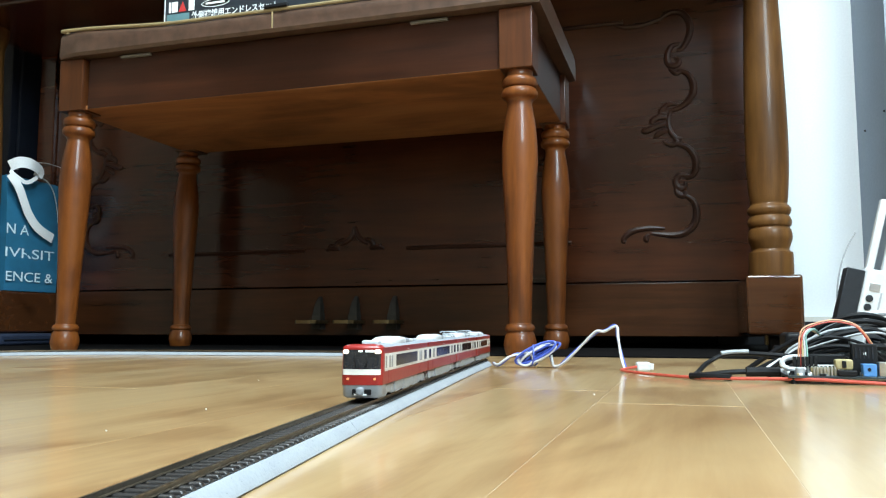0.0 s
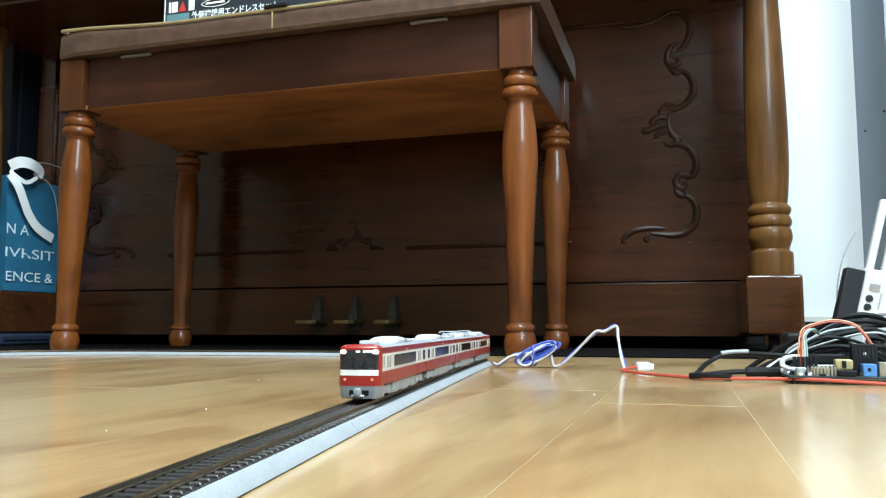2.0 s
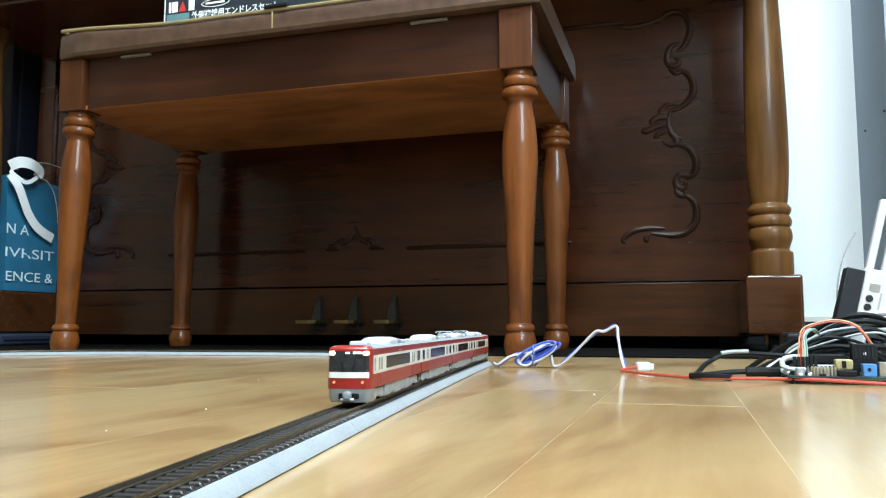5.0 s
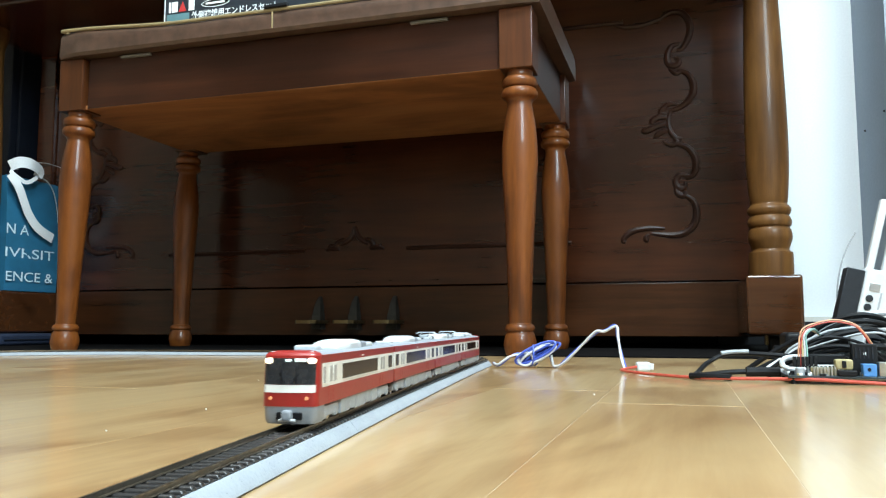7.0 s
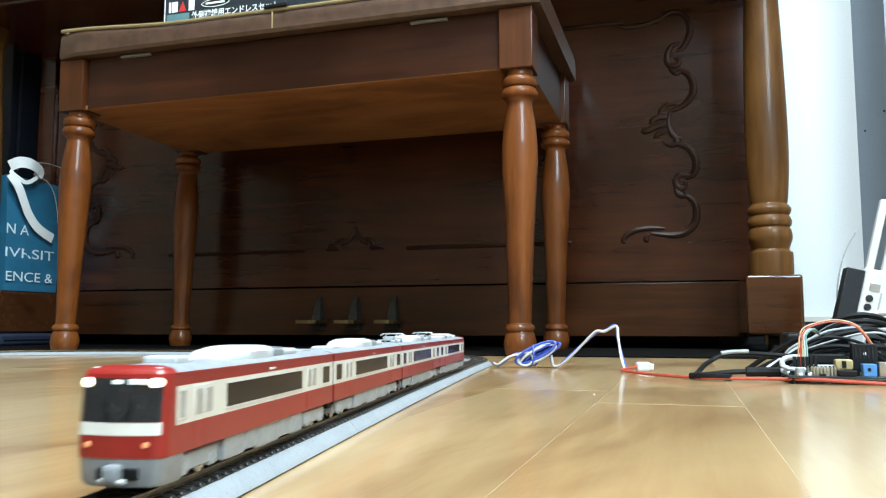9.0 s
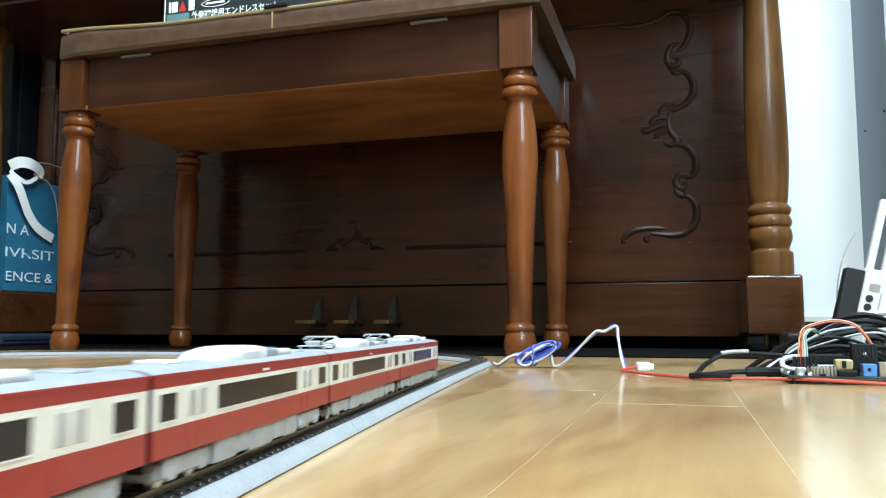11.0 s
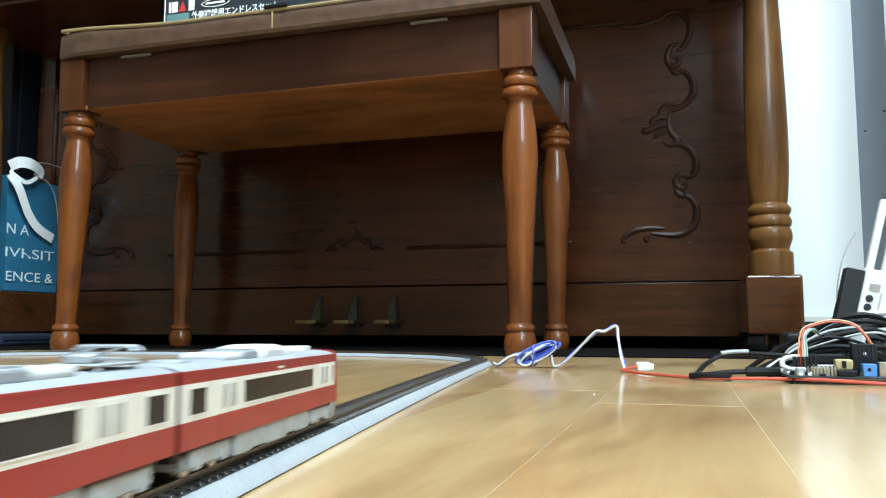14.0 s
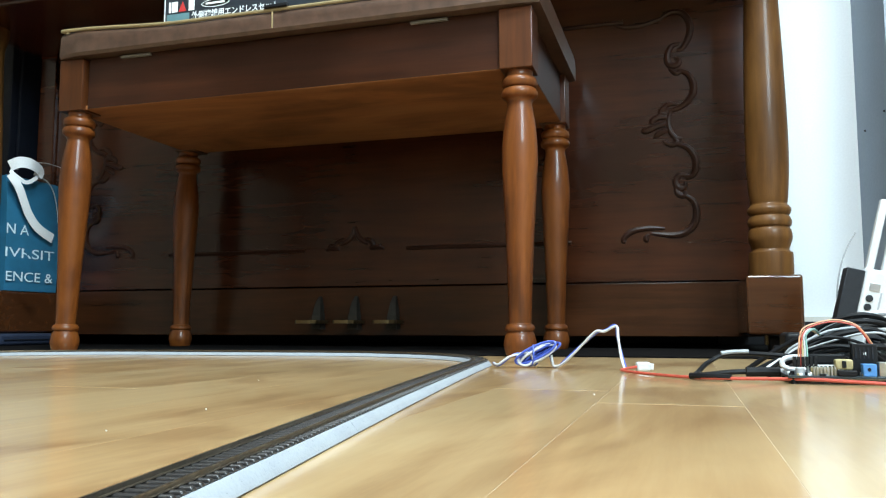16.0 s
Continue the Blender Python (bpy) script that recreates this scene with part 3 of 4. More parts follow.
def train_car(kind):
    """kind: 'front' has the cab at +y, 'rear' at -y, 'panto' carries pantographs. Origin at mid length on the rail top."""
    label = {"front": "red and cream model train leading car, headlamps lit", "rear": "red and cream model train trailing cab car",
             "plain": "red and cream model train middle car", "panto": "red and cream model train middle car with pantographs"}[kind]
    car = thing("train_car", label, "model train", None, "cars of the model train")
    cab = kind in ("front", "rear")
    f, b = LEN / 2 + (0.0018 if cab else 0.0), -LEN / 2
    fw = LEN / 2                              # windows and doors are set out from here
    turn = pose(0, 0, 0, 0, 0, 180) if kind == "rear" else pose(0, 0, 0)
    fb = f - 0.0062 if cab else f            # the cab takes the first stretch

    def put(name, bm, mat, parent=car, label="", smooth=35):
        bm.transform(turn)
        return part(name, bm, mat, parent, label, smooth)

    put("lower_side", prism(bmesh.new(), plan_outline(fb, b), ZB, ZW0), M_RED, car, "red lower body side")
    put("window_band", prism(bmesh.new(), plan_outline(fb, b), ZW0, ZW1), M_CREAM, car, "cream window band")
    put("upper_stripe", prism(bmesh.new(), plan_outline(fb, b), ZW1, ZG), M_RED, car, "red stripe under the roof")
    for y in (b,) if cab else (b, f):
        s = 1 if y > 0 else -1
        put("end_wall", boxed((-HW + 0.0004, min(y, y + s * 0.0003), ZB), (HW - 0.0004, max(y, y + s * 0.0003), ZG - 0.0005)), M_ENDWALL_SHADED)
        put("gangway", boxed((-0.0035, min(y, y + s * 0.0014), ZB), (0.0035, max(y, y + s * 0.0014), ZG - 0.002), 0.0004, None, 1), M_BLACK)
    ys = [b, b + 0.0006, b + 0.02, f - 0.02, f - 0.0088 if cab else f - 0.0006, f - 0.0045 if cab else f]
    put("roof", loft(bmesh.new(), [roof_section(y, d) for y, d in zip(ys, (0.0003, 0, 0, 0, 0.0, 0.0003))]), M_ROOF, car, "pale grey arched roof")
    # windows and doors, the same on both sides
    for s in (-1, 1):
        spans = [(0.0058, 0.0084) if cab else (0.0026, 0.0092), (0.0292, 0.0844), (0.1062, 0.1136)]
        for a, e in spans:
            small = cab and a < 0.01
            put("window", side_plate(bmesh.new(), fw - e, fw - a, 0.0138, 0.0191, 0.00012, s), M_DOOR_GLASS if small else M_GLASS_DARK, car, "narrow grey cab window" if small else "dark tinted window")
            fr = bmesh.new()
            for z in (0.0135, 0.0192):
                box(fr, (min(s * (HW - 0.0004), s * (HW + 0.00022)), fw - e - 0.0003, z), (max(s * (HW - 0.0004), s * (HW + 0.00022)), fw - a + 0.0003, z + 0.0003))
            put("window_frame", fr, M_CREAM)
        for a in (0.0124 if cab else 0.0140, 0.0893):
            for k in (0, 1):
                y1 = fw - a - k * 0.0047
                door = put("door", side_plate(bmesh.new(), y1 - 0.0045, y1, ZB + 0.0006, ZW0, 0.0001, s), M_RED)
                put("door_upper", side_plate(bmesh.new(), y1 - 0.0045, y1, ZW0, ZW1 - 0.0004, 0.0001, s), M_CREAM, door)
                put("door_window", side_plate(bmesh.new(), y1 - 0.0041, y1 - 0.0005, 0.0138, 0.0191, 0.00022, s), M_DOOR_GLASS, door, "pale grey door window")
        put("side_lamp", side_plate(bmesh.new(), -0.0022, 0.0022, ZW1 + 0.0005, ZW1 + 0.0011, 0.0002, s), M_CREAM)
        put("gutter", boxed((min(s * (HW - 0.0003), s * (HW + 0.0002)), b, ZG - 0.0004), (max(s * (HW - 0.0003), s * (HW + 0.0002)), fb, ZG + 0.0001)), M_RED)
    # roof units
    ac = bmesh.new()
    rows = []
    for y, w, h in ((0.0225, 0.0040, 0.0002), (0.0208, 0.0052, 0.0014), (0.0165, 0.0062, 0.0026), (0.0090, 0.0066, 0.0034), (-0.0030, 0.0066, 0.0035), (-0.0085, 0.0064, 0.0032), (-0.0092, 0.0060, 0.0026)):
        z = ZG + 0.0009
        rows.append([(-w, y, z), (-w, y, z + h * 0.55), (-w * 0.88, y, z + h * 0.88), (-w * 0.6, y, z + h), (w * 0.6, y, z + h), (w * 0.88, y, z + h * 0.88), (w, y, z + h * 0.55), (w, y, z)])
    put("air_conditioner", loft(ac, rows), M_AC, car, "white rounded rooftop air conditioner", 50)
    gr = boxed((-0.0062, -0.0182, ZG + 0.0008), (0.0062, -0.0093, ZG + 0.0032), 0.0006, None, 2)
    grille = put("air_conditioner_vent", gr, M_ROOFGREY, car, "grey ventilated part of the roof unit")
    for k in range(4):
        put("slat", boxed((-0.0054, -0.0174 + k * 0.0021, ZG + 0.0031), (0.0054, -0.0163 + k * 0.0021, ZG + 0.0035)), M_UNDER, grille)
    put("air_conditioner_end", boxed((-0.0060, -0.0305, ZG + 0.0008), (0.0060, -0.0183, ZG + 0.0029), 0.0009, None, 2), M_AC, car, "white end casing of the roof unit")
    if kind == "panto":
        pantograph(car, 0.0440)
        pantograph(car, -0.0450)
    else:
        put("ventilator", boxed((-0.0040, 0.036, ZG + 0.0008), (0.0040, 0.044, ZG + 0.0022), 0.0005, None, 1), M_AC)
        put("ventilator", boxed((-0.0038, -0.050, ZG + 0.0008), (0.0038, -0.043, ZG + 0.0020), 0.0005, None, 1), M_ROOFGREY)
    # underfloor boxes and bogies
    spans = ((-0.0285, -0.0180), (-0.0175, -0.0085), (-0.0080, 0.0080), (0.0085, 0.0158), (0.0163, 0.0285))
    for k, (a, e) in enumerate(spans):
        z0 = (0.0013, 0.0017, 0.0012, 0.0019, 0.0014)[k]
        put("equipment_box", boxed((-0.0086, a, z0), (0.0086, e, ZB), 0.0004, None, 1), M_UNDER, car, "light grey underfloor box")
    put("underframe", boxed((-0.0065, b + 0.002, 0.0040), (0.0065, f - 0.002, ZB + 0.0002)), M_DARK)
    for yc in (0.0415, -0.0415):
        bog = put("bogie", boxed((-0.0072, yc - 0.0120, 0.0018), (0.0072, yc + 0.0120, 0.0052), 0.0006, None, 1), M_UNDER, car, "light grey bogie frame")
        for dy in (-0.0070, 0.0070):
            for s in (-1, 1):
                put("wheel", lathe(bmesh.new(), [(-0.0006, 0.0027), (0.0004, 0.0027), (0.0006, 0.0030), (0.0009, 0.0030)], pose(s * 0.0047, yc + dy, 0.0027, 0, -90 * s, 0), 20), M_STEEL, bog)
                put("axle_box", boxed((min(s * 0.0070, s * 0.0086), yc + dy - 0.0017, 0.0016), (max(s * 0.0070, s * 0.0086), yc + dy + 0.0017, 0.0046), 0.0004, None, 1), M_UNDER, bog)
        for s in (-1, 1):
            put("side_frame", boxed((min(s * 0.0070, s * 0.0083), yc - 0.0105, 0.0022), (max(s * 0.0070, s * 0.0083), yc + 0.0105, 0.0062), 0.0005, None, 1), M_UNDER, bog)
    for y in ((b,) if cab else (b, f)):
        s = 1 if y > 0 else -1
        put("coupler", boxed((-0.0014, min(y - s * 0.002, y + s * 0.0006), 0.0026), (0.0014, max(y - s * 0.002, y + s * 0.0006), 0.0050), 0.0004, None, 1), M_BLACK)
    if not cab:
        return car
    # cab front, slightly raked back towards the top
    rake = 0.0011

    def raked(bm):
        for v in bm.verts:
            if v.co.y > f - 0.006:
                v.co.y -= rake * max(0.0, (v.co.z - 0.011)) / 0.012
        return bm

    cabm = bmesh.new()
    layers = (ZB, 0.0110, 0.0136, 0.0180, ZG)
    loft(cabm, [[(x, y, z) for x, y in plan_outline(f, fb, HW, True)] for z in layers])
    top = [[(x * kx, fb + (y - fb) * ky, z) for x, y in plan_outline(f, fb, HW, True)] for z, kx, ky in ((ZG, 1.0, 1.0), (ZG + 0.0005, 0.965, 0.95), (ZG + 0.0010, 0.89, 0.86), (ZG + 0.0014, 0.74, 0.68), (ZG + 0.0016, 0.5, 0.4))]
    loft(cabm, top)
    cab_front = put("cab_front", raked(cabm), M_RED, car, "red rounded cab front")

    def wrap(z0, z1, out, back_y):
        bm = bmesh.new()
        r, cy = 0.0028, f - 0.0036
        edge = HW - r + math.sqrt(max(r * r - (back_y - cy) ** 2, 0))
        ol = [(-edge - out, back_y), (edge + out, back_y)]
        ol += [(x * (1 + out / HW), y + out) for x, y in plan_outline(f, fb, HW, True)[2:] if y > back_y + 0.0001]
        loft(bm, [[(x, y, z) for x, y in ol] for z in (z0, (z0 + z1) / 2, z1)])
        return raked(bm)

    put("windshield", wrap(0.0137, 0.0221, 0.00014, f - 0.0015), M_WINDSHIELD, cab_front, "black wrap-round windshield")
    put("front_band", wrap(0.0112, 0.0136, 0.00016, f - 0.0016), M_CREAM, cab_front, "cream band under the windshield")
    for s in (-1, 1):
        lamp = boxed((s * 0.0067 - 0.0015, f - 0.0030, 0.0203), (s * 0.0067 + 0.0015, f - 0.0001, 0.0222), 0.0009, None, 3)
        lamp.transform(Matrix.Translation((s * 0.0070, f - 0.002, 0)) @ Matrix.Rotation(radians(-30 * s), 4, "Z") @ Matrix.Translation((-s * 0.0070, -(f - 0.002), 0)))
        put("headlamp", raked(lamp), M_LAMP if kind == "front" else M_LENS, cab_front, "oval lit headlamp" if kind == "front" else "oval headlamp")
        put("marker_lamp", boxed((s * 0.0064 - 0.0010, f - 0.0046, ZG + 0.0003), (s * 0.0064 + 0.0010, f - 0.0032, ZG + 0.0013), 0.0004, None, 2), M_AC, cab_front, "small white roof marker")
        put("tail_lamp", lathe(bmesh.new(), [(0, 0.0006), (0.0007, 0.0005)], pose(s * 0.0060, f - 0.0007, 0.0094, -90, 0, 0), 16), M_TAIL, cab_front, "small orange tail lamp")
        put("pillar", raked(boxed((s * 0.0025 - 0.00012, f - 0.0008, 0.0138), (s * 0.0025 + 0.00012, f + 0.00025, 0.0205))), M_BLACK, cab_front)
        put("wiper", raked(tube(bmesh.new(), [Vector((s * 0.001, f + 0.0003, 0.0138)), Vector((s * 0.0035, f - 0.0001, 0.0178))], 0.00012, 5)), M_BLACK, cab_front)
    put("destination_sign", raked(boxed((-0.0056, f - 0.0012, 0.0209), (-0.0018, f + 0.00025, 0.0220), 0.0001, None, 1)), M_LED2, cab_front, "white destination display")
    put("type_sign", raked(boxed((-0.0006, f - 0.0010, 0.0210), (0.0014, f + 0.0003, 0.0218), 0.0001, None, 1)), M_LED, cab_front, "small teal display")
    skirt = bmesh.new()
    loft(skirt, [[(x * sc, y - d, z) for x, y in plan_outline(f, f - 0.010, HW - 0.0002, True)] for z, sc, d in ((0.0012, 0.90, 0.0012), (0.0022, 0.97, 0.0006), (ZB, 1.0, 0.0002))])
    put("skirt", skirt, M_SKIRT, cab_front, "grey front skirt")
    put("coupler_pocket", boxed((-0.0046, f - 0.0018, 0.0026), (0.0040, f - 0.0002, 0.0050), 0.0003, None, 1), M_BLACK, cab_front)
    put("coupler_head", boxed((-0.0016, f - 0.002, 0.0024), (0.0018, f + 0.0020, 0.0058), 0.0009, None, 2), M_SKIRT, cab_front, "silver grey dummy coupler")
    put("steel_tube", tube(bmesh.new(), [Vector((-0.0028, f + 0.0008, 0.0026)), Vector((0.0026, f + 0.0008, 0.0026))], 0.0005, 8), M_AC, cab_front)
    put("cab_vent", boxed((-0.0040, f - 0.0225, ZG + 0.0010), (0.0040, f - 0.0165, ZG + 0.0030), 0.0006, None, 2), M_AC, car, "small white roof box")
    return car


# End walls in a darker red that carries the shade between the cars.
M_ENDWALL_SHADED = plain("shaded_end_wall_red", (0.06, 0.008, 0.008), 0.5, 0, 0.1, 300)
M_PANTO = plain("pantograph_grey", (0.40, 0.43, 0.46), 0.4, 0.3, 0.1, 300)
M_ROOFGREY = plain("roof_unit_grey", (0.24, 0.26, 0.29), 0.5, 0, 0.1, 300)
M_WINDSHIELD = plain("black_glass", (0.018, 0.019, 0.022), 0.14, 0, 0.2, 300, 0.4)
M_LED2 = plain("white_display", (0.75, 0.78, 0.78), 0.4, 0, 0.1, 500)
M_LENS = plain("clear_lens", (0.6, 0.6, 0.58), 0.2, 0, 0.1, 300, 0.5)
M_SKIRT = plain("skirt_grey", (0.22, 0.235, 0.255), 0.5, 0, 0.12, 300)
CARS = [train_car("front"), train_car("plain"), train_car("panto"), train_car("rear")]

# ---- things beside and on the furniture ----
M_NAVY = plain("dark_navy_lacquer", (0.005, 0.0065, 0.011), 0.55, 0, 0.3, 30, 0.0, 0.0, 0.2)
M_POUCH = plain("navy_cloth", (0.0035, 0.010, 0.030), 0.8, 0, 0.25, 200, 0, 0.3)
M_BAG = plain("teal_blue_paper", (0.018, 0.115, 0.205), 0.45, 0, 0.12, 30, 0.0, 0.3)
M_RIBBON = plain("white_ribbon", (0.74, 0.76, 0.77), 0.6, 0, 0.06, 400, 0, 0.2)
M_PRINT = plain("pale_print", (0.55, 0.68, 0.74), 0.5, 0, 0.1, 200)
M_CARD = plain("black_card", (0.020, 0.026, 0.034), 0.35, 0, 0.15, 60, 0.2)
M_CARD_WHITE = plain("white_print", (0.72, 0.76, 0.78), 0.5, 0, 0.05, 100)
M_CARD_RED = plain("red_print", (0.45, 0.03, 0.03), 0.5, 0, 0.05, 100)
M_CARD_TEAL = plain("teal_print", (0.10, 0.20, 0.22), 0.5, 0, 0.1, 100)
M_BLUEWIRE = plain("blue_wire", (0.055, 0.095, 0.42), 0.4, 0, 0.1, 300)
M_WHITEWIRE = plain("white_wire", (0.56, 0.57, 0.59), 0.4, 0, 0.05, 300)
M_REDWIRE = plain("red_wire", (0.45, 0.07, 0.045), 0.4, 0, 0.1, 300)
M_ORANGEWIRE = plain("orange_wire", (0.62, 0.33, 0.20), 0.4, 0, 0.1, 300)
M_YELLOWWIRE = plain("yellow_wire", (0.62, 0.50, 0.28), 0.4, 0, 0.1, 300)
M_GREENWIRE = plain("green_wire", (0.22, 0.40, 0.36), 0.4, 0, 0.1, 300)
M_GREYWIRE = plain("grey_wire", (0.33, 0.35, 0.37), 0.45, 0, 0.1, 300)
M_PCB = plain("dark_circuit_board", (0.020, 0.030, 0.034), 0.35, 0, 0.4, 400, 0.2)
M_TERMINAL = plain("blue_terminal", (0.07, 0.22, 0.50), 0.4, 0, 0.1, 300)
M_YELLOWPART = plain("yellow_component", (0.36, 0.30, 0.15), 0.5, 0, 0.2, 300)
M_CHIP = plain("black_chip", (0.007, 0.007, 0.008), 0.5, 0, 0.2, 300, 0, 0, 0.25)
M_CHIP2 = plain("matt_black_plastic", (0.013, 0.015, 0.019), 0.5, 0, 0.2, 200, 0, 0, 0.3)
M_TIN = plain("tinned_metal", (0.62, 0.62, 0.60), 0.3, 1.0, 0.1, 300)


def flat_text(name, body, size, m, mat, parent, width=None, label="", bold=0.0):
    cu = bpy.data.curves.new(name, "FONT")
    cu.body, cu.size, cu.extrude, cu.offset = body, size, 0.00012, bold
    tmp = new("tmp_text", cu)
    me = bpy.data.meshes.new_from_object(tmp.evaluated_get(bpy.context.evaluated_depsgraph_get()))
    bpy.data.objects.remove(tmp)
    xs = [v.co.x for v in me.vertices]
    if width and xs:
        k = width / (max(xs) - min(xs))
        lo = min(xs)
        for v in me.vertices:
            v.co.x = (v.co.x - lo) * k
    me.materials.clear()
    me.materials.append(mat)
    ob = new(name, me)
    ob.parent = parent
    ob.matrix_basis = m
    return tagged(ob, label)


# made-up tall cabinet, added to keep the view left of the piano dark
cabinet = thing("cabinet", "tall dark navy cabinet added to fill the dark left of the piano", "cabinet")
part("body", boxed((-2.45, 1.36, 0.03), (-1.392, 1.93, 1.75), 0.004), M_NAVY, cabinet)
part("plinth", boxed((-2.43, 1.39, 0.0), (-1.41, 1.92, 0.03)), M_BLACK, cabinet)
for a, e in ((-2.445, -1.925), (-1.917, -1.397)):
    door = part("door", boxed((a, 1.340, 0.035), (e, 1.3585, 1.745), 0.003), M_NAVY, cabinet)
    part("handle", boxed((e - 0.05 if a < -2 else a + 0.03, 1.325, 0.85), (e - 0.038 if a < -2 else a + 0.042, 1.340, 1.0), 0.002), M_STEEL, door)

# gift bag standing on the piano's foot
bag = thing("gift_bag", "teal printed paper gift bag with white ribbon on the piano", "gift bag")
bagm = bmesh.new()
loft(bagm, [[(x, y, z) for x, y in ((-1.356 + d, 1.256), (-1.295 + e, 1.2475), (-1.293 + e, 1.30), (-1.295 + e, 1.3855), (-1.356 + d, 1.386), (-1.345 + d, 1.30))] for z, d, e in ((0.1115, 0, 0), (0.20, 0.003, 0.002), (0.30, 0.016, -0.003), (0.345, 0.026, -0.008))])
part("bag", bagm, M_BAG, bag, "", 20)


def on_bag(y, z):
    return Matrix(((0, 0, 1, -1.2915), (1, 0, 0, y), (0, 1, 0, z), (0, 0, 0, 1)))


flat_text("lettering", "N A", 0.030, on_bag(1.2455, 0.226), M_PRINT, bag, 0.056)
flat_text("lettering", "IVRSIT", 0.028, on_bag(1.2450, 0.179), M_PRINT, bag, 0.127)
flat_text("lettering", "ENCE &", 0.028, on_bag(1.2490, 0.131), M_PRINT, bag, 0.122)


def strip(pts, width, thick, up):
    bm = bmesh.new()
    ps = spline(pts, 8)
    secs = []
    for i, p in enumerate(ps):
        d = (ps[min(i + 1, len(ps) - 1)] - ps[max(i - 1, 0)]).normalized()
        side = d.cross(Vector(up)).normalized() * width / 2
        t = Vector(up) * thick / 2
        secs.append([p - side - t, p + side - t, p + side + t, p - side + t])
    return loft(bm, secs)


part("ribbon", strip([(-1.285, 1.2400, 0.344), (-1.281, 1.2600, 0.318), (-1.284, 1.2900, 0.270), (-1.286, 1.3200, 0.243), (-1.288, 1.3620, 0.226)], 0.020, 0.0012, (1, 0, 0)), M_RIBBON, bag, "white satin ribbon tail")
part("ribbon", strip([(-1.287, 1.2400, 0.360), (-1.276, 1.2550, 0.370), (-1.272, 1.2800, 0.370), (-1.278, 1.3080, 0.362), (-1.283, 1.3080, 0.350)], 0.022, 0.0012, (1, 0, 0)), M_RIBBON, bag, "white satin bow loop")
part("ribbon", strip([(-1.286, 1.2400, 0.350), (-1.284, 1.2580, 0.340), (-1.282, 1.2800, 0.333), (-1.280, 1.3040, 0.348)], 0.008, 0.0012, (1, 0, 0)), M_RIBBON, bag)
part("handle_cord", tube(bmesh.new(), spline([(-1.296, 1.30, 0.336), (-1.290, 1.330, 0.350), (-1.290, 1.358, 0.330), (-1.292, 1.375, 0.290), (-1.291, 1.378, 0.262)], 6), 0.0013, 6), M_GREYWIRE, bag)
part("handle_cord", tube(bmesh.new(), spline([(-1.296, 1.315, 0.382), (-1.294, 1.345, 0.386), (-1.294, 1.385, 0.384)], 6), 0.0009, 6), M_GREYWIRE, bag)

pouch = thing("flat_pouch", "flat navy blue cloth pouch lying under the piano foot", "pouch")
part("pouch", boxed((-1.50, 1.215, 0.0022), (-1.262, 1.372, 0.0255), 0.006, None, 3), M_POUCH, pouch)
part("zip", boxed((-1.263, 1.225, 0.012), (-1.2605, 1.362, 0.0145), 0.0006), M_NAVY, pouch)

# boxed railway set on the seat; printed front
SEAT_TOP = 0.5015
carton = thing("model_set_carton", "black printed model railway carton lying on the bench seat", "box")
CY = 0.9995
part("box", boxed((-0.7535, CY, SEAT_TOP), (-0.34, 1.30, SEAT_TOP + 0.062), 0.0012), M_CARD, carton)
part("edge_strip", boxed((-0.7537, CY - 0.0004, SEAT_TOP + 0.001), (-0.7520, CY, SEAT_TOP + 0.060)), M_CARD_WHITE, carton)


def on_front(x, z):
    return Matrix(((1, 0, 0, x), (0, 0, -1, CY - 0.0004), (0, 1, 0, z), (0, 0, 0, 1)))


def front_shape(name, outline, mat):
    bm = bmesh.new()
    prism(bm, [(x, z) for x, z in outline], -0.0003, 0.0002, on_front(0, 0))
    return part(name, bm, mat, carton)


zz = SEAT_TOP
for x, w in ((-0.7455, 0.0035), (-0.7105, 0.010)):
    front_shape("emblem", [(x, zz + 0.0165), (x + w, zz + 0.0165), (x + w, zz + 0.033), (x, zz + 0.033)], M_CARD_WHITE)
front_shape("emblem", [(-0.7405, zz + 0.0165), (-0.730, zz + 0.0165), (-0.730, zz + 0.033), (-0.7405, zz + 0.033)], M_CARD_WHITE)
front_shape("emblem", [(-0.728, zz + 0.0165), (-0.7145, zz + 0.0165), (-0.7212, zz + 0.033)], M_CARD_RED)
front_shape("colour_patch", [(-0.7490, zz + 0.0015), (-0.7090, zz + 0.0015), (-0.7090, zz + 0.0135), (-0.7490, zz + 0.0135)], M_CARD_TEAL)
ring = [(0.022 * math.cos(a) * (1 if abs(math.cos(a)) < 0.7 else 1.1), 0.0062 * math.sin(a)) for a in [2 * math.pi * k / 24 for k in range(24)]]
front_shape("round_label", [(-0.664 + x, zz + 0.0235 + z) for x, z in ring], M_CARD_WHITE)
front_shape("round_label", [(-0.664 + x * 0.95, zz + 0.0235 + z * 0.85) for x, z in ring], M_CARD)
part("print_bar", boxed((-0.680, CY - 0.0012, zz + 0.0220), (-0.648, CY - 0.0003, zz + 0.0250)), M_CARD_WHITE, carton)
front_shape("round_label", [(-0.498 + x * 2.3, zz + 0.0190 + z * 0.9) for x, z in ring], M_CARD_WHITE)
part("print_bar", boxed((-0.535, CY - 0.0012, zz + 0.0175), (-0.46, CY - 0.0003, zz + 0.0205)), M_CARD_TEAL, carton)
flat_text("lettering", "外側複線用エンドレスセット", 0.0125, on_front(-0.7050, zz + 0.0034), M_CARD_WHITE, carton, 0.147, "", 0.00022)
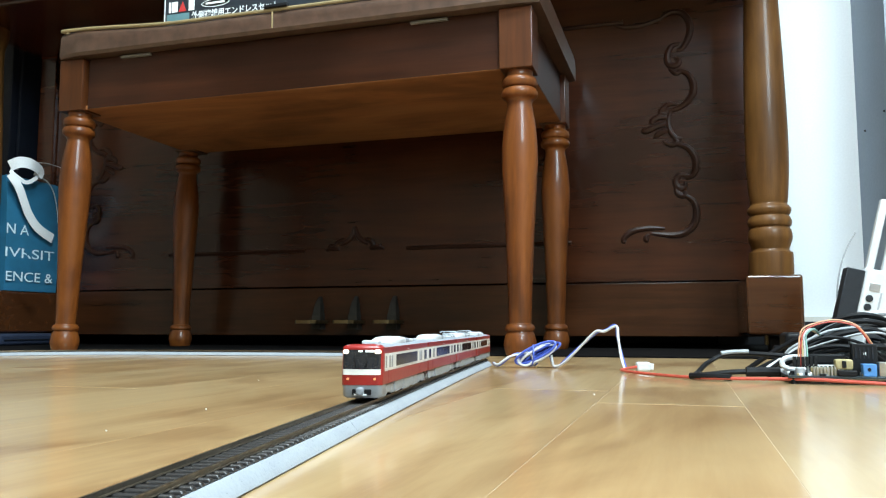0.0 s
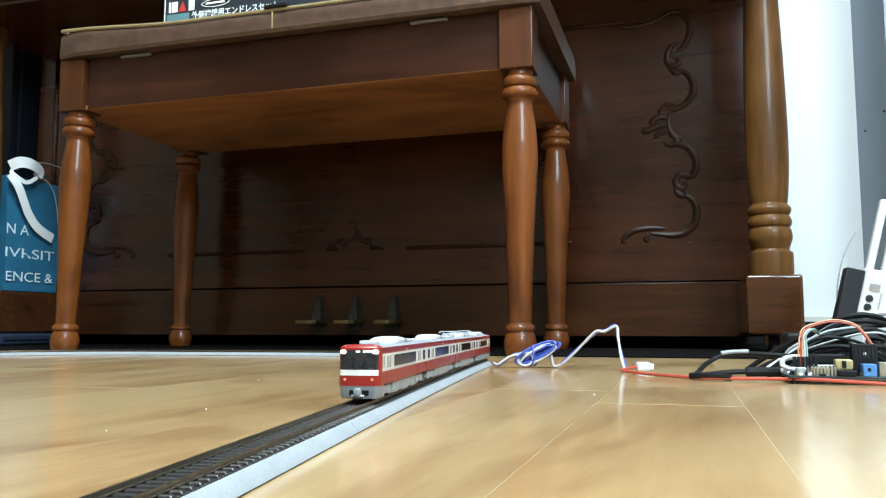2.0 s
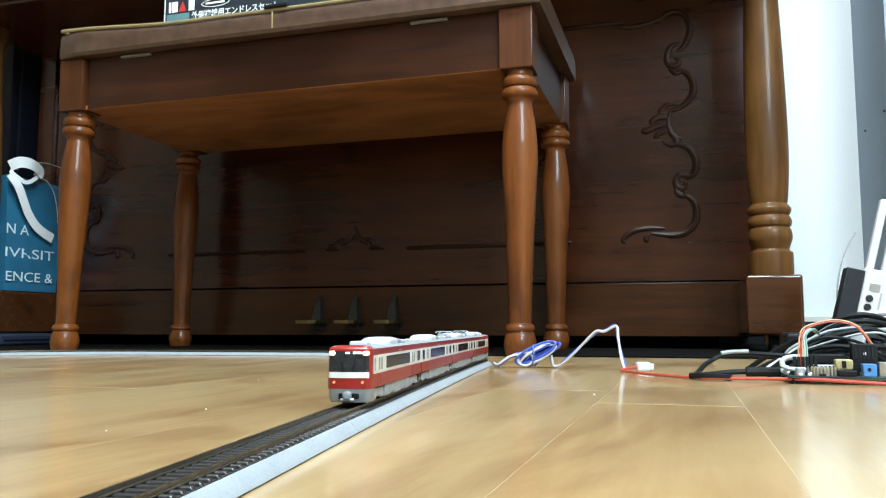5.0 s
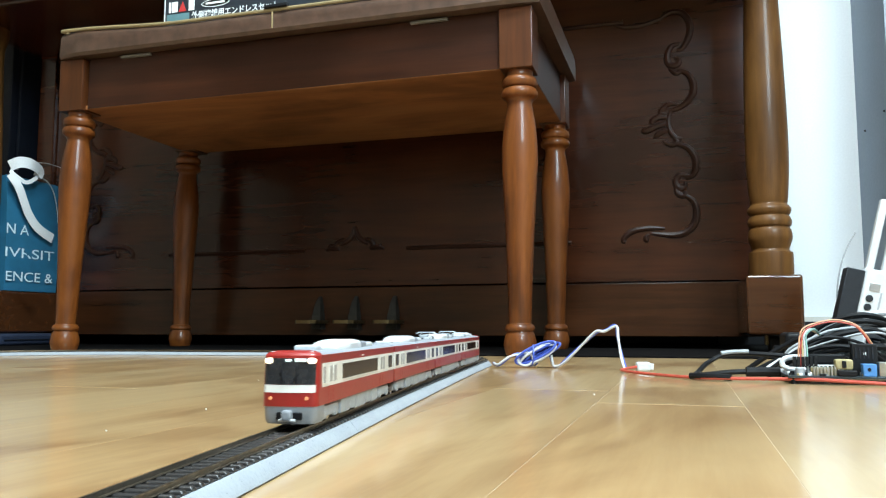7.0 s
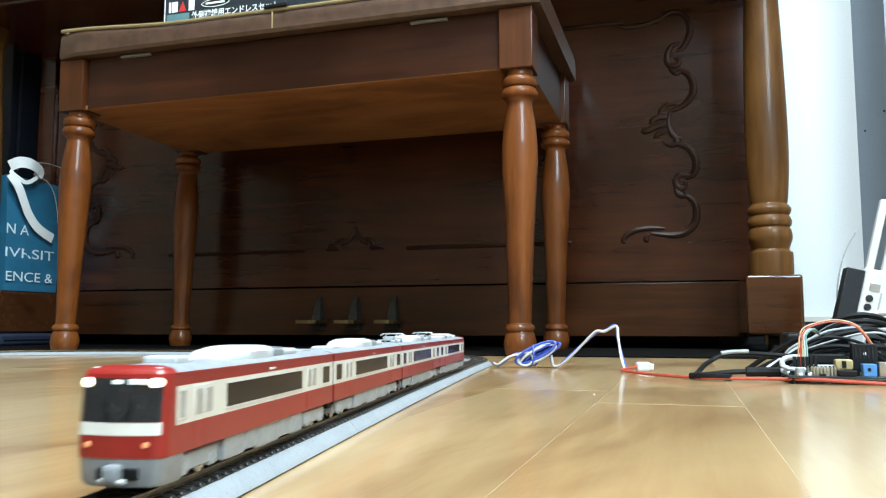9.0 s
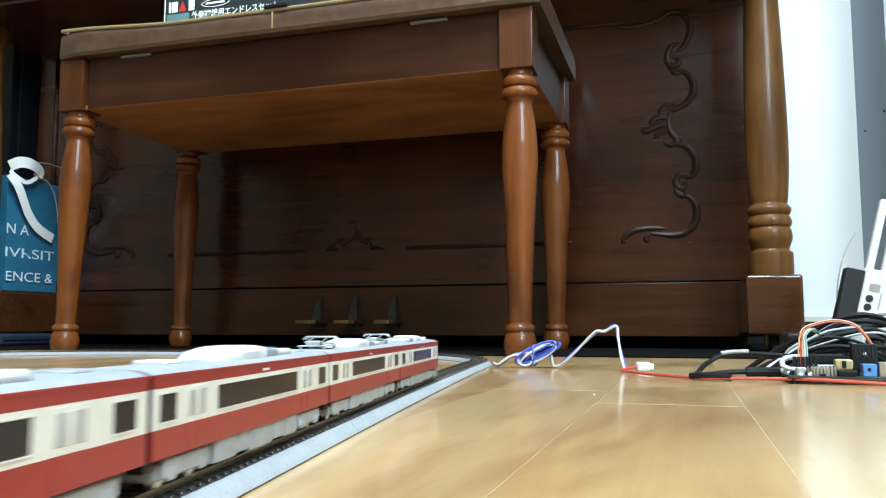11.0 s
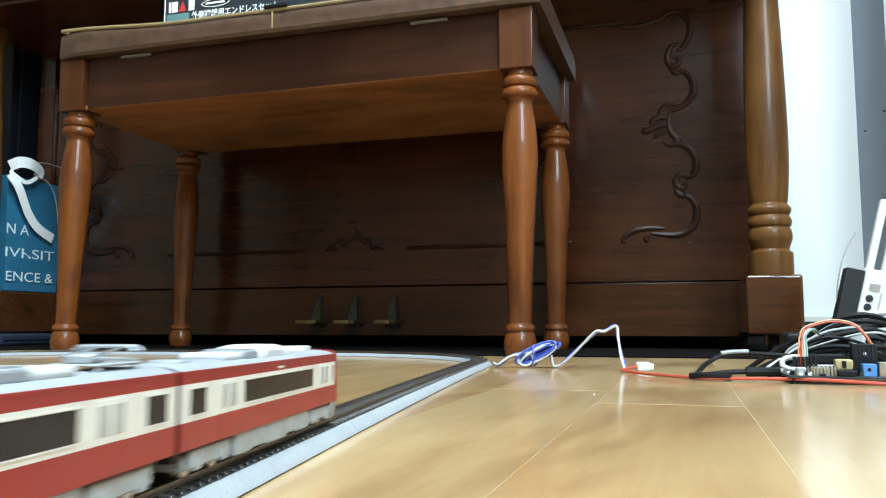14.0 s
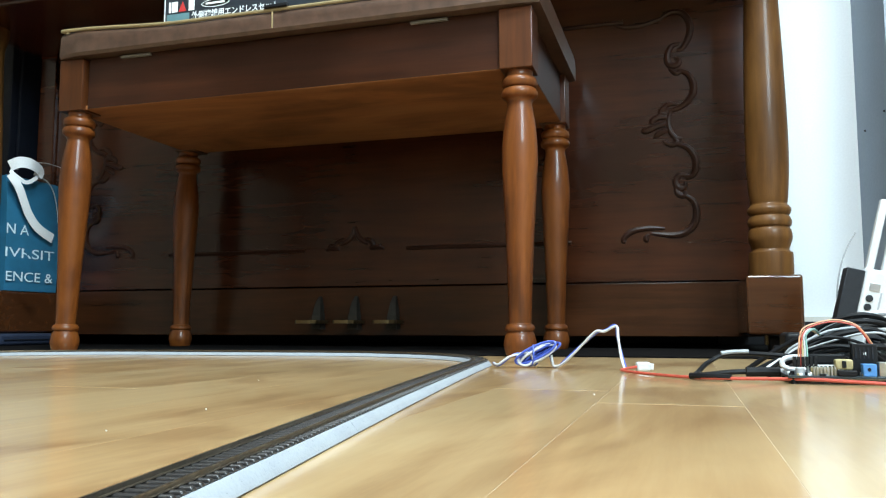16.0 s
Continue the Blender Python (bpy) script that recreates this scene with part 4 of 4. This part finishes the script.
part("clasp", boxed((-0.573, 0.9835, SEAT_TOP - 0.002), (-0.536, 0.9935, SEAT_TOP + 0.0022), 0.0005), M_CHIP, carton)

# ---- feeder wire, plug and red lead on the floor ----
feeder = thing("feeder_wire", "blue and white twin feeder wire, coiled and tied on the floor", "wire")


def twin(name, pts, r, parent, steps=10):
    a = spline(pts, steps)
    off = [Vector((0.45 * math.cos(i * 0.17), -0.75, 0.5 * math.sin(i * 0.17))) * r for i in range(len(a))]
    part(name, tube(bmesh.new(), [p + o for p, o in zip(a, off)], r, 7), M_WHITEWIRE, parent, "white strand")
    part(name, tube(bmesh.new(), [p - o for p, o in zip(a, off)], r, 7), M_BLUEWIRE, parent, "blue strand")


twin("strand", [(-0.1800, 0.758, 0.004), (-0.1740, 0.752, 0.0026), (-0.1624, 0.752, 0.0106), (-0.1545, 0.756, 0.0128), (-0.1490, 0.760, 0.0090), (-0.1500, 0.757, 0.0030), (-0.140, 0.756, 0.0024)], 0.0011, feeder)
twin("strand", [(-0.1240, 0.757, 0.0120), (-0.1215, 0.756, 0.0026), (-0.1165, 0.756, 0.0024), (-0.1087, 0.752, 0.0080), (-0.0928, 0.748, 0.0228), (-0.0796, 0.745, 0.0343), (-0.0719, 0.745, 0.0352), (-0.0616, 0.742, 0.0400),
                (-0.0595, 0.738, 0.0290), (-0.0560, 0.732, 0.0120), (-0.0525, 0.722, 0.0026)], 0.0012, feeder)
rng = random.Random(8)
for k in range(13):
    cx, cz, tilt = -0.1365 + rng.uniform(-0.002, 0.002), 0.0135 + rng.uniform(-0.0012, 0.0012), radians(31 + rng.uniform(-7, 7))
    rx, rz = 0.0212 - 0.0021 * (k % 4), 0.0060 - 0.0010 * (k % 5)
    cy = 0.757 + 0.0011 * (k - 6)
    loop = []
    for i in range(41):
        a = 2 * math.pi * i / 40
        u, v = rx * math.cos(a), rz * math.sin(a)
        loop.append(Vector((cx + u * math.cos(tilt) - v * math.sin(tilt), cy + 0.0015 * math.sin(a * 2 + k), max(0.0016, cz + u * math.sin(tilt) + v * math.cos(tilt)))))
    part("loop", tube(bmesh.new(), loop, 0.0012, 7), M_WHITEWIRE if k in (1, 5, 10) else M_BLUEWIRE, feeder)
for k in range(4):
    cx, cz, rx, rz = -0.1475 + 0.002 * k, 0.0085, 0.0075 - 0.0008 * k, 0.0062
    loop = [Vector((cx + rx * math.cos(a), 0.750 + 0.003 * k + 0.001 * math.sin(2 * a), max(0.0016, cz + rz * math.sin(a)))) for a in [2 * math.pi * i / 32 for i in range(33)]]
    part("loop", tube(bmesh.new(), loop, 0.0011, 7), M_WHITEWIRE if k % 2 == 0 else M_BLUEWIRE, feeder)
part("tie", tube(bmesh.new(), spline([(-0.140, 0.748, 0.004), (-0.1385, 0.746, 0.013), (-0.140, 0.752, 0.0215), (-0.140, 0.766, 0.018)], 6), 0.0008, 6), M_BLUEWIRE, feeder)

plug = thing("wire_plug", "small white plastic wire connector lying on the floor", "connector", pose(-0.0365, 0.728, 0.0, 0, 0, 14))
part("housing", boxed((-0.0070, -0.0045, 0.0), (0.0050, 0.0045, 0.0082), 0.0018, None, 3), M_WHITE, plug)
part("cap", boxed((0.0048, -0.0033, 0.0012), (0.0080, 0.0033, 0.0068), 0.0008), M_WHITE, plug)
for dy in (-0.0018, 0.0018):
    part("socket", boxed((-0.0074, dy - 0.0011, 0.003), (-0.0068, dy + 0.0011, 0.0056)), M_GREYWIRE, plug)

red_lead = thing("red_lead", "red insulated lead lying on the floor to the circuit boards", "wire")
part("wire", tube(bmesh.new(), spline([(-0.043, 0.722, 0.004), (-0.052, 0.706, 0.0028), (-0.053, 0.694, 0.0022), (-0.040, 0.672, 0.0018), (-0.016, 0.640, 0.0018), (0.004, 0.618, 0.0020), (0.030, 0.606, 0.0024),
                                       (0.060, 0.600, 0.0030), (0.085, 0.592, 0.0034), (0.11, 0.585, 0.0026), (0.14, 0.578, 0.0018), (0.20, 0.560, 0.0018)], 8), 0.0012, 8), M_REDWIRE, red_lead)
part("sleeve", tube(bmesh.new(), spline([(0.002, 0.6195, 0.0030), (0.010, 0.615, 0.0032), (0.019, 0.611, 0.0032), (0.030, 0.607, 0.0030)], 5), 0.0024, 8), M_BLACK, red_lead, "black heat-shrink sleeve")

black_lead = thing("black_lead", "black power cable looping over the floor to the boards", "cable")
part("cable", tube(bmesh.new(), spline([(0.005, 0.622, 0.0035), (0.008, 0.640, 0.0050), (0.0150, 0.655, 0.0110), (0.0272, 0.662, 0.0172), (0.0397, 0.664, 0.0185), (0.060, 0.662, 0.0178), (0.0761, 0.660, 0.0164), (0.092, 0.655, 0.0131), (0.105, 0.645, 0.010)], 8), 0.0019, 8), M_BLACK, black_lead)
part("cable", tube(bmesh.new(), spline([(0.008, 0.625, 0.0030), (0.020, 0.632, 0.0042), (0.036, 0.638, 0.0055), (0.060, 0.640, 0.0058), (0.078, 0.637, 0.0056)], 8), 0.0020, 8), M_BLACK, black_lead)
part("barrel_plug", tube(bmesh.new(), spline([(0.042, 0.6385, 0.0056), (0.055, 0.640, 0.0058), (0.066, 0.6395, 0.0058)], 5), 0.0037, 10), M_BLACK, black_lead, "black barrel connector")
part("barrel_tip", tube(bmesh.new(), spline([(0.066, 0.6395, 0.0058), (0.073, 0.638, 0.0058), (0.082, 0.634, 0.0060)], 5), 0.0027, 10), M_GREYWIRE, black_lead, "grey plug tip")
part("clear_tube", tube(bmesh.new(), spline([(0.0255, 0.660, 0.0185), (0.034, 0.6625, 0.0196), (0.046, 0.6625, 0.0200)], 5), 0.0016, 8), M_GREYWIRE, black_lead, "pale plastic sleeve")

# ---- circuit boards ----
board = thing("circuit_board", "dark circuit board with headers, terminals and jumper wires, on the floor", "circuit board")
part("board", boxed((0.066, 0.594, 0.0042), (0.150, 0.655, 0.0058), 0.0003), M_PCB, board)
for x, y in ((0.070, 0.598), (0.146, 0.598), (0.070, 0.651), (0.146, 0.651)):
    part("standoff", lathe(bmesh.new(), [(0.0, 0.0022), (0.0042, 0.0022)], pose(x, y, 0), 10), M_CHIP, board)
part("button", lathe(bmesh.new(), [(0.0058, 0.0030), (0.0105, 0.0030), (0.0112, 0.0024)], pose(0.0745, 0.6005, 0), 16), M_GREYWIRE, board, "grey round capacitor")
for k in range(9):
    part("header_pin", boxed((0.0825 + k * 0.0022, 0.598, 0.0058), (0.0840 + k * 0.0022, 0.6005, 0.0118), 0.0002, None, 1), M_TIN, board)
part("header", boxed((0.0815, 0.6008, 0.0058), (0.1025, 0.6035, 0.0110), 0.0003), M_YELLOWPART, board, "cream pin header")
part("relay", boxed((0.0965, 0.5975, 0.0100), (0.1075, 0.6060, 0.0170), 0.0012), M_YELLOWPART, board, "yellow coil component")
part("coil_gap", boxed((0.1005, 0.5968, 0.0115), (0.1032, 0.5978, 0.0160), 0.0003), M_CHIP, board)
usb = part("usb_socket", boxed((0.0972, 0.5935, 0.0058), (0.1092, 0.5995, 0.0098), 0.0008), M_CHIP, board, "black micro socket")
term = part("terminal_block", boxed((0.1128, 0.5945, 0.0058), (0.1212, 0.6030, 0.0142), 0.0006), M_TERMINAL, board, "blue screw terminal")
part("screw_hole", lathe(bmesh.new(), [(0, 0.0012), (0.0006, 0.0012)], pose(0.1165, 0.5949, 0.0105, 90, 0, 0), 10), M_CHIP, term)
part("metal_can", boxed((0.1226, 0.5955, 0.0058), (0.1330, 0.6050, 0.0155), 0.0007), M_TIN, board, "grey metal socket")
part("connector", boxed((0.1085, 0.6065, 0.0058), (0.1245, 0.6135, 0.0275), 0.0008), M_CHIP, board, "tall black wire connector")
for k in range(4):
    part("chip", boxed((0.084 + 0.012 * k, 0.620, 0.0058), (0.093 + 0.012 * k, 0.632, 0.0085), 0.0004), M_CHIP, board)
for k in range(44):
    x, y = 0.0675 + rng.random() * 0.080, 0.5945 + rng.random() * 0.013
    w, h = rng.uniform(0.0006, 0.0016), rng.uniform(0.0006, 0.0022)
    part("solder_part", boxed((x - w, y - 0.0008, 0.0058), (x + w, y + 0.0008, 0.0062 + h), 0.0002, None, 1), (M_TIN, M_CARD_WHITE, M_CHIP, M_YELLOWPART)[k % 4], board)
strip_w = part("pin_strip", boxed((0.0800, 0.6070, 0.0058), (0.1060, 0.6098, 0.0128), 0.0004), M_CARD_WHITE, board, "white pin strip")
for k in range(10):
    part("slot", boxed((0.0810 + k * 0.0025, 0.6064, 0.0085), (0.0822 + k * 0.0025, 0.6071, 0.0122)), M_CHIP, strip_w)
for k in range(6):
    part("wire_housing", boxed((0.0705 + k * 0.0027, 0.6030, 0.0120), (0.0727 + k * 0.0027, 0.6056, 0.0185), 0.0003, None, 1), M_CHIP, board, "black crimp housing")
part("dark_cover", boxed((0.078, 0.6145, 0.0130), (0.1060, 0.6190, 0.0200), 0.0012), M_CHIP, board, "black plastic cover")
for k in range(5):
    part("pin", boxed((0.1105 + k * 0.0026, 0.6058, 0.0175), (0.1113 + k * 0.0026, 0.6066, 0.0250)), M_CHIP2, board)
part("marker", boxed((0.1155, 0.6060, 0.0200), (0.1172, 0.6064, 0.0217)), M_CARD_WHITE, board)
for k, mat in enumerate((M_ORANGEWIRE, M_REDWIRE)):
    d = 0.0013 * k
    part("jumper_wire", tube(bmesh.new(), spline([(0.0742 + d, 0.604, 0.012), (0.0748 + d, 0.604, 0.026), (0.0775 + d, 0.606, 0.0370 - d), (0.0860, 0.608, 0.0415 - d), (0.0988, 0.609, 0.0440 - d), (0.1110, 0.609, 0.0412 - d), (0.1180 - d, 0.609, 0.0340), (0.1222 - d, 0.609, 0.0265)], 7), 0.00055, 6), mat, board, "orange jumper wire")
for k, mat in enumerate((M_YELLOWWIRE, M_WHITEWIRE, M_GREENWIRE)):
    part("jumper_wire", tube(bmesh.new(), spline([(0.0772 + 0.0014 * k, 0.605, 0.012), (0.0774 + 0.0014 * k, 0.606, 0.024), (0.0778 + 0.0013 * k, 0.609, 0.033), (0.0830 + 0.002 * k, 0.620, 0.0375), (0.094, 0.640, 0.033)], 7), 0.00062, 6), mat, board, "yellow, white or green jumper wire")

second = thing("circuit_board", "second dark circuit board stacked among the cables", "circuit board")
part("board", boxed((0.098, 0.665, 0.0180), (0.175, 0.735, 0.0196), 0.0003), M_PCB, second)
part("heat_sink", boxed((0.112, 0.672, 0.0196), (0.134, 0.694, 0.0300), 0.0005), M_CHIP, second)
for k in range(5):
    part("fin", boxed((0.1128 + k * 0.0044, 0.6725, 0.030), (0.1144 + k * 0.0044, 0.6935, 0.0345)), M_CHIP, second)
part("socket", boxed((0.142, 0.664, 0.0196), (0.160, 0.682, 0.0300), 0.0006), M_TIN, second)
for x, y in ((0.101, 0.668), (0.172, 0.668), (0.101, 0.732), (0.172, 0.732)):
    part("standoff", lathe(bmesh.new(), [(0.0, 0.0022), (0.018, 0.0022)], pose(x, y, 0), 10), M_TIN, second)

# heap of leads behind the boards, each one a lead of its own
heap = (
    (M_WHITEWIRE, 0.0024, "white round network cable in the heap", [(0.060, 0.700, 0.003), (0.082, 0.705, 0.018), (0.105, 0.700, 0.038), (0.130, 0.700, 0.0475), (0.160, 0.705, 0.0500), (0.195, 0.72, 0.044), (0.24, 0.76, 0.003)]),
    (M_GREYWIRE, 0.0020, "grey round network cable in the heap", [(0.070, 0.690, 0.003), (0.090, 0.694, 0.022), (0.115, 0.690, 0.0385), (0.142, 0.690, 0.0430), (0.170, 0.70, 0.040), (0.22, 0.74, 0.003)]),
    (M_GREYWIRE, 0.0016, "thin grey cable in the heap", [(0.062, 0.680, 0.0020), (0.078, 0.682, 0.012), (0.098, 0.684, 0.026), (0.125, 0.684, 0.033), (0.155, 0.69, 0.034), (0.20, 0.70, 0.002)]),
    (M_BLACK, 0.0022, "black cable in the heap", [(0.055, 0.715, 0.003), (0.080, 0.712, 0.016), (0.108, 0.706, 0.031), (0.140, 0.700, 0.0400), (0.175, 0.700, 0.036), (0.22, 0.72, 0.003)]),
    (M_BLACK, 0.0026, "thick black cable in the heap", [(0.062, 0.665, 0.0026), (0.080, 0.668, 0.0130), (0.100, 0.662, 0.020), (0.122, 0.660, 0.0240), (0.150, 0.665, 0.022), (0.19, 0.68, 0.003)]),
    (M_BLACK, 0.0020, "black cable in the heap", [(0.070, 0.640, 0.0075), (0.085, 0.648, 0.0150), (0.100, 0.652, 0.0172), (0.118, 0.640, 0.0140), (0.128, 0.625, 0.0085)]),
    (M_WHITEWIRE, 0.0019, "white cable end bent round in the heap", [(0.0900, 0.650, 0.0160), (0.078, 0.640, 0.0170), (0.0690, 0.634, 0.0160), (0.0665, 0.632, 0.0120), (0.0710, 0.630, 0.0085), (0.082, 0.634, 0.0080)]),
    (M_GREYWIRE, 0.0011, "thin grey cable in the heap", [(0.068, 0.676, 0.0015), (0.075, 0.672, 0.020), (0.090, 0.670, 0.029), (0.110, 0.670, 0.0370), (0.140, 0.672, 0.0350), (0.18, 0.69, 0.0015)]),
    (M_BLACK, 0.0024, "black cable in the heap", [(0.066, 0.655, 0.003), (0.076, 0.660, 0.014), (0.094, 0.664, 0.0270), (0.118, 0.664, 0.0350), (0.140, 0.668, 0.0345), (0.18, 0.68, 0.003)]),
    (M_BLACK, 0.0020, "black cable in the heap", [(0.076, 0.676, 0.002), (0.090, 0.676, 0.0250), (0.112, 0.672, 0.0405), (0.138, 0.672, 0.0425), (0.17, 0.69, 0.030), (0.20, 0.71, 0.002)]),
    (M_BLACK, 0.0022, "black cable in the heap", [(0.050, 0.742, 0.0022), (0.075, 0.738, 0.020), (0.105, 0.730, 0.0340), (0.140, 0.726, 0.0300), (0.19, 0.73, 0.0022)]),
    (M_BLACK, 0.0017, "black cable in the heap", [(0.060, 0.690, 0.002), (0.085, 0.688, 0.020), (0.120, 0.682, 0.030), (0.150, 0.68, 0.0270), (0.19, 0.69, 0.002)]),
    (M_BLACK, 0.0012, "thin black cable in the heap", [(0.072, 0.660, 0.0012), (0.082, 0.655, 0.022), (0.098, 0.652, 0.031), (0.118, 0.655, 0.0290), (0.135, 0.660, 0.0200), (0.150, 0.67, 0.0012)]),
    (M_GREYWIRE, 0.0009, "thin grey cable in the heap", [(0.064, 0.668, 0.0010), (0.080, 0.662, 0.018), (0.102, 0.658, 0.0275), (0.128, 0.655, 0.0345), (0.146, 0.660, 0.0300), (0.17, 0.67, 0.0010)]),
    (M_BLACK, 0.0017, "black cable in the heap", [(0.090, 0.700, 0.0016), (0.104, 0.694, 0.028), (0.122, 0.690, 0.0455), (0.146, 0.690, 0.0440), (0.165, 0.70, 0.020), (0.18, 0.71, 0.0016)]),
    (M_BLACK, 0.0016, "thin black cable in the heap", [(0.058, 0.650, 0.0016), (0.070, 0.646, 0.0110), (0.086, 0.643, 0.0215), (0.108, 0.640, 0.0250), (0.130, 0.645, 0.0190), (0.15, 0.66, 0.0016)]),
    (M_BLACK, 0.0019, "black cable in the heap", [(0.080, 0.690, 0.0020), (0.094, 0.684, 0.033), (0.116, 0.680, 0.0460), (0.140, 0.680, 0.0470), (0.165, 0.69, 0.030), (0.19, 0.70, 0.0020)]),
)
for mat, r, text, pts in heap:
    lead = thing("cable", text, "cable", None, "heap of cables")
    part("lead", tube(bmesh.new(), spline(pts, 9), r, 8), mat, lead)
for x, y, z in ((0.118, 0.664, 0.0245),):
    clip = thing("cable_plug", "small white moulded cable plug in the heap", "plug")
    part("body", boxed((x, y, z), (x + 0.011, y + 0.009, z + 0.010), 0.0018), M_WHITE, clip)
    part("strain_relief", boxed((x + 0.003, y + 0.009, z + 0.003), (x + 0.008, y + 0.016, z + 0.007), 0.001), M_GREYWIRE, clip)

# Power strip made up to keep the gap past the piano foot dark.
strip_thing = thing("filler_strip", "black power strip added to hide the pale baseboard by the foot", "power strip")
part("case", boxed((0.06, 1.74, 0.0), (0.36, 1.80, 0.048), 0.004, None, 3), M_BLACK, strip_thing)
for k in range(4):
    part("outlet", boxed((0.085 + k * 0.065, 1.752, 0.048), (0.125 + k * 0.065, 1.788, 0.0495), 0.0005), M_CHIP, strip_thing)
adapter = thing("power_adapter", "black plastic power adapter among the cables", "adapter", pose(0.0, 0.0, 0.0))
part("case", boxed((0.084, 0.765, 0.0), (0.175, 0.815, 0.034), 0.004, None, 3), M_BLACK, adapter)
part("cord_boot", boxed((0.076, 0.784, 0.012), (0.084, 0.796, 0.022), 0.002), M_BLACK, adapter)

# ---- white router leaning on edge behind the boards ----
router = thing("router", "white and black router standing tilted behind the circuit boards", "router", pose(0.1435, 0.950, 0.0, 0, 14.0, 4))
part("front_panel", boxed((-0.0020, -0.012, 0.0012), (0.0165, 0.006, 0.1060), 0.0012), M_CHIP2, router, "matt black side panel")
casing = part("casing", boxed((0.0168, -0.014, -0.0045), (0.0520, 0.022, 0.1095), 0.004, None, 3), M_WHITE, router, "white plastic casing")
for z, mat in ((0.0775, M_CHIP2), (0.0680, M_CHIP2)):
    part("jack", lathe(bmesh.new(), [(0, 0.0038), (0.001, 0.0036), (0.0012, 0.0026)], pose(0.0250, -0.0142, z, 90, 0, 0), 18), mat, casing, "round black jack")
part("port", boxed((0.0230, -0.0150, 0.0860), (0.0330, -0.0136, 0.0945), 0.0005), M_STEEL, casing, "grey metal port")
part("groove", boxed((0.0345, -0.0146, 0.054), (0.0365, -0.0136, 0.086), 0.0004), M_GREYWIRE, casing)
for x, y, h in ((0.0250, 0.012, 0.190), (0.0400, 0.008, 0.205)):
    ant = part("antenna", boxed((x - 0.0040, y - 0.0045, 0.100), (x + 0.0042, y + 0.0045, h), 0.0018, None, 3), M_WHITE, router, "flat white antenna blade")
    part("hinge", boxed((x - 0.0055, y - 0.0055, 0.098), (x + 0.0055, y + 0.0055, 0.112), 0.0015), M_WHITE, ant)
thin = thing("thin_cable", "thin grey cable bowing up beside the router", "cable")
part("lead", tube(bmesh.new(), spline([(0.165, 0.955, 0.003), (0.159, 0.955, 0.040), (0.1590, 0.955, 0.075), (0.1640, 0.955, 0.105), (0.1720, 0.955, 0.127), (0.1800, 0.955, 0.142)], 8), 0.0009, 6), M_GREYWIRE, thin)

# crumbs on the boards
for x, y, r in ((-0.2191, 0.332, 0.00045), (-0.2103, 0.2534, 0.00035), (-0.30, 0.52, 0.0004), (-0.052, 0.47, 0.0004)):
    crumb = part("crumb", lathe(bmesh.new(), [(0.0, r * 0.8), (r * 0.6, r), (r * 1.2, r * 0.5)], pose(x, y, 0), 7), M_CARD_WHITE)
    tagged(crumb, "tiny white crumb lying on the wooden floor", "crumb", "crumbs on the floor")

# ---- floor boards ----
def floor_boards():
    width, length = 0.0722, 0.91
    me = {}
    rng = random.Random(4)
    x = -0.0455 - 35 * width
    col = -8
    while x < X1 - width:
        start = (0.4205 if col == 27 else 0.12 if col > 27 else rng.uniform(0, length)) - 4 * length
        y = start
        while y < Y1:
            a, e = max(y, Y0), min(y + length, Y1)
            if e - a > 0.02:
                key = round(e - a, 3)
                if key not in me:
                    me[key] = mesh_of("plank", boxed((0.00006, 0.00065, -0.004), (width - 0.00006, key - 0.00065, 0.0), 0.00005, None, 1), 30)
                shared("plank", me[key], M_FLOOR, floor, pose(x, a, 0))
            y += length
        x += width
        col += 1


floor_boards()

# ---- what moves ----
WAY = [(0.0, 0.3417), (1.0, 0.3402), (2.0, 0.3372), (3.0, 0.3342), (4.0, 0.3307), (4.6, 0.3258), (5.2, 0.3165), (5.8, 0.3005), (6.5, 0.2708), (7.0, 0.2472), (7.5, 0.2238), (8.0, 0.1985), (8.5, 0.1750),
       (9.0, 0.1463), (9.5, 0.1185), (10.0, 0.0880), (10.5, 0.0560), (11.0, 0.0215), (11.5, -0.0128), (12.0, -0.0510), (12.5, -0.0848), (13.0, -0.1272), (13.5, -0.1645), (14.0, -0.2070), (14.5, -0.2490),
       (15.0, -0.2950), (15.5, -0.3380), (16.0, -0.3850)]


def motions():
    for k, car in enumerate(CARS):
        rows = []
        for t, s in WAY:
            mid = s + 0.12 * k + 0.06
            p, _ = line_at(mid - 0.0415)          # leading bogie
            q, _ = line_at(mid + 0.0415)
            d = p - q
            yaw = math.degrees(math.atan2(-d.x, d.y))
            c = (p + q) / 2
            rows.append((t, pose(c.x, c.y, RAIL_TOP, 0, 0, yaw)))
        walk(car, rows)


motions()
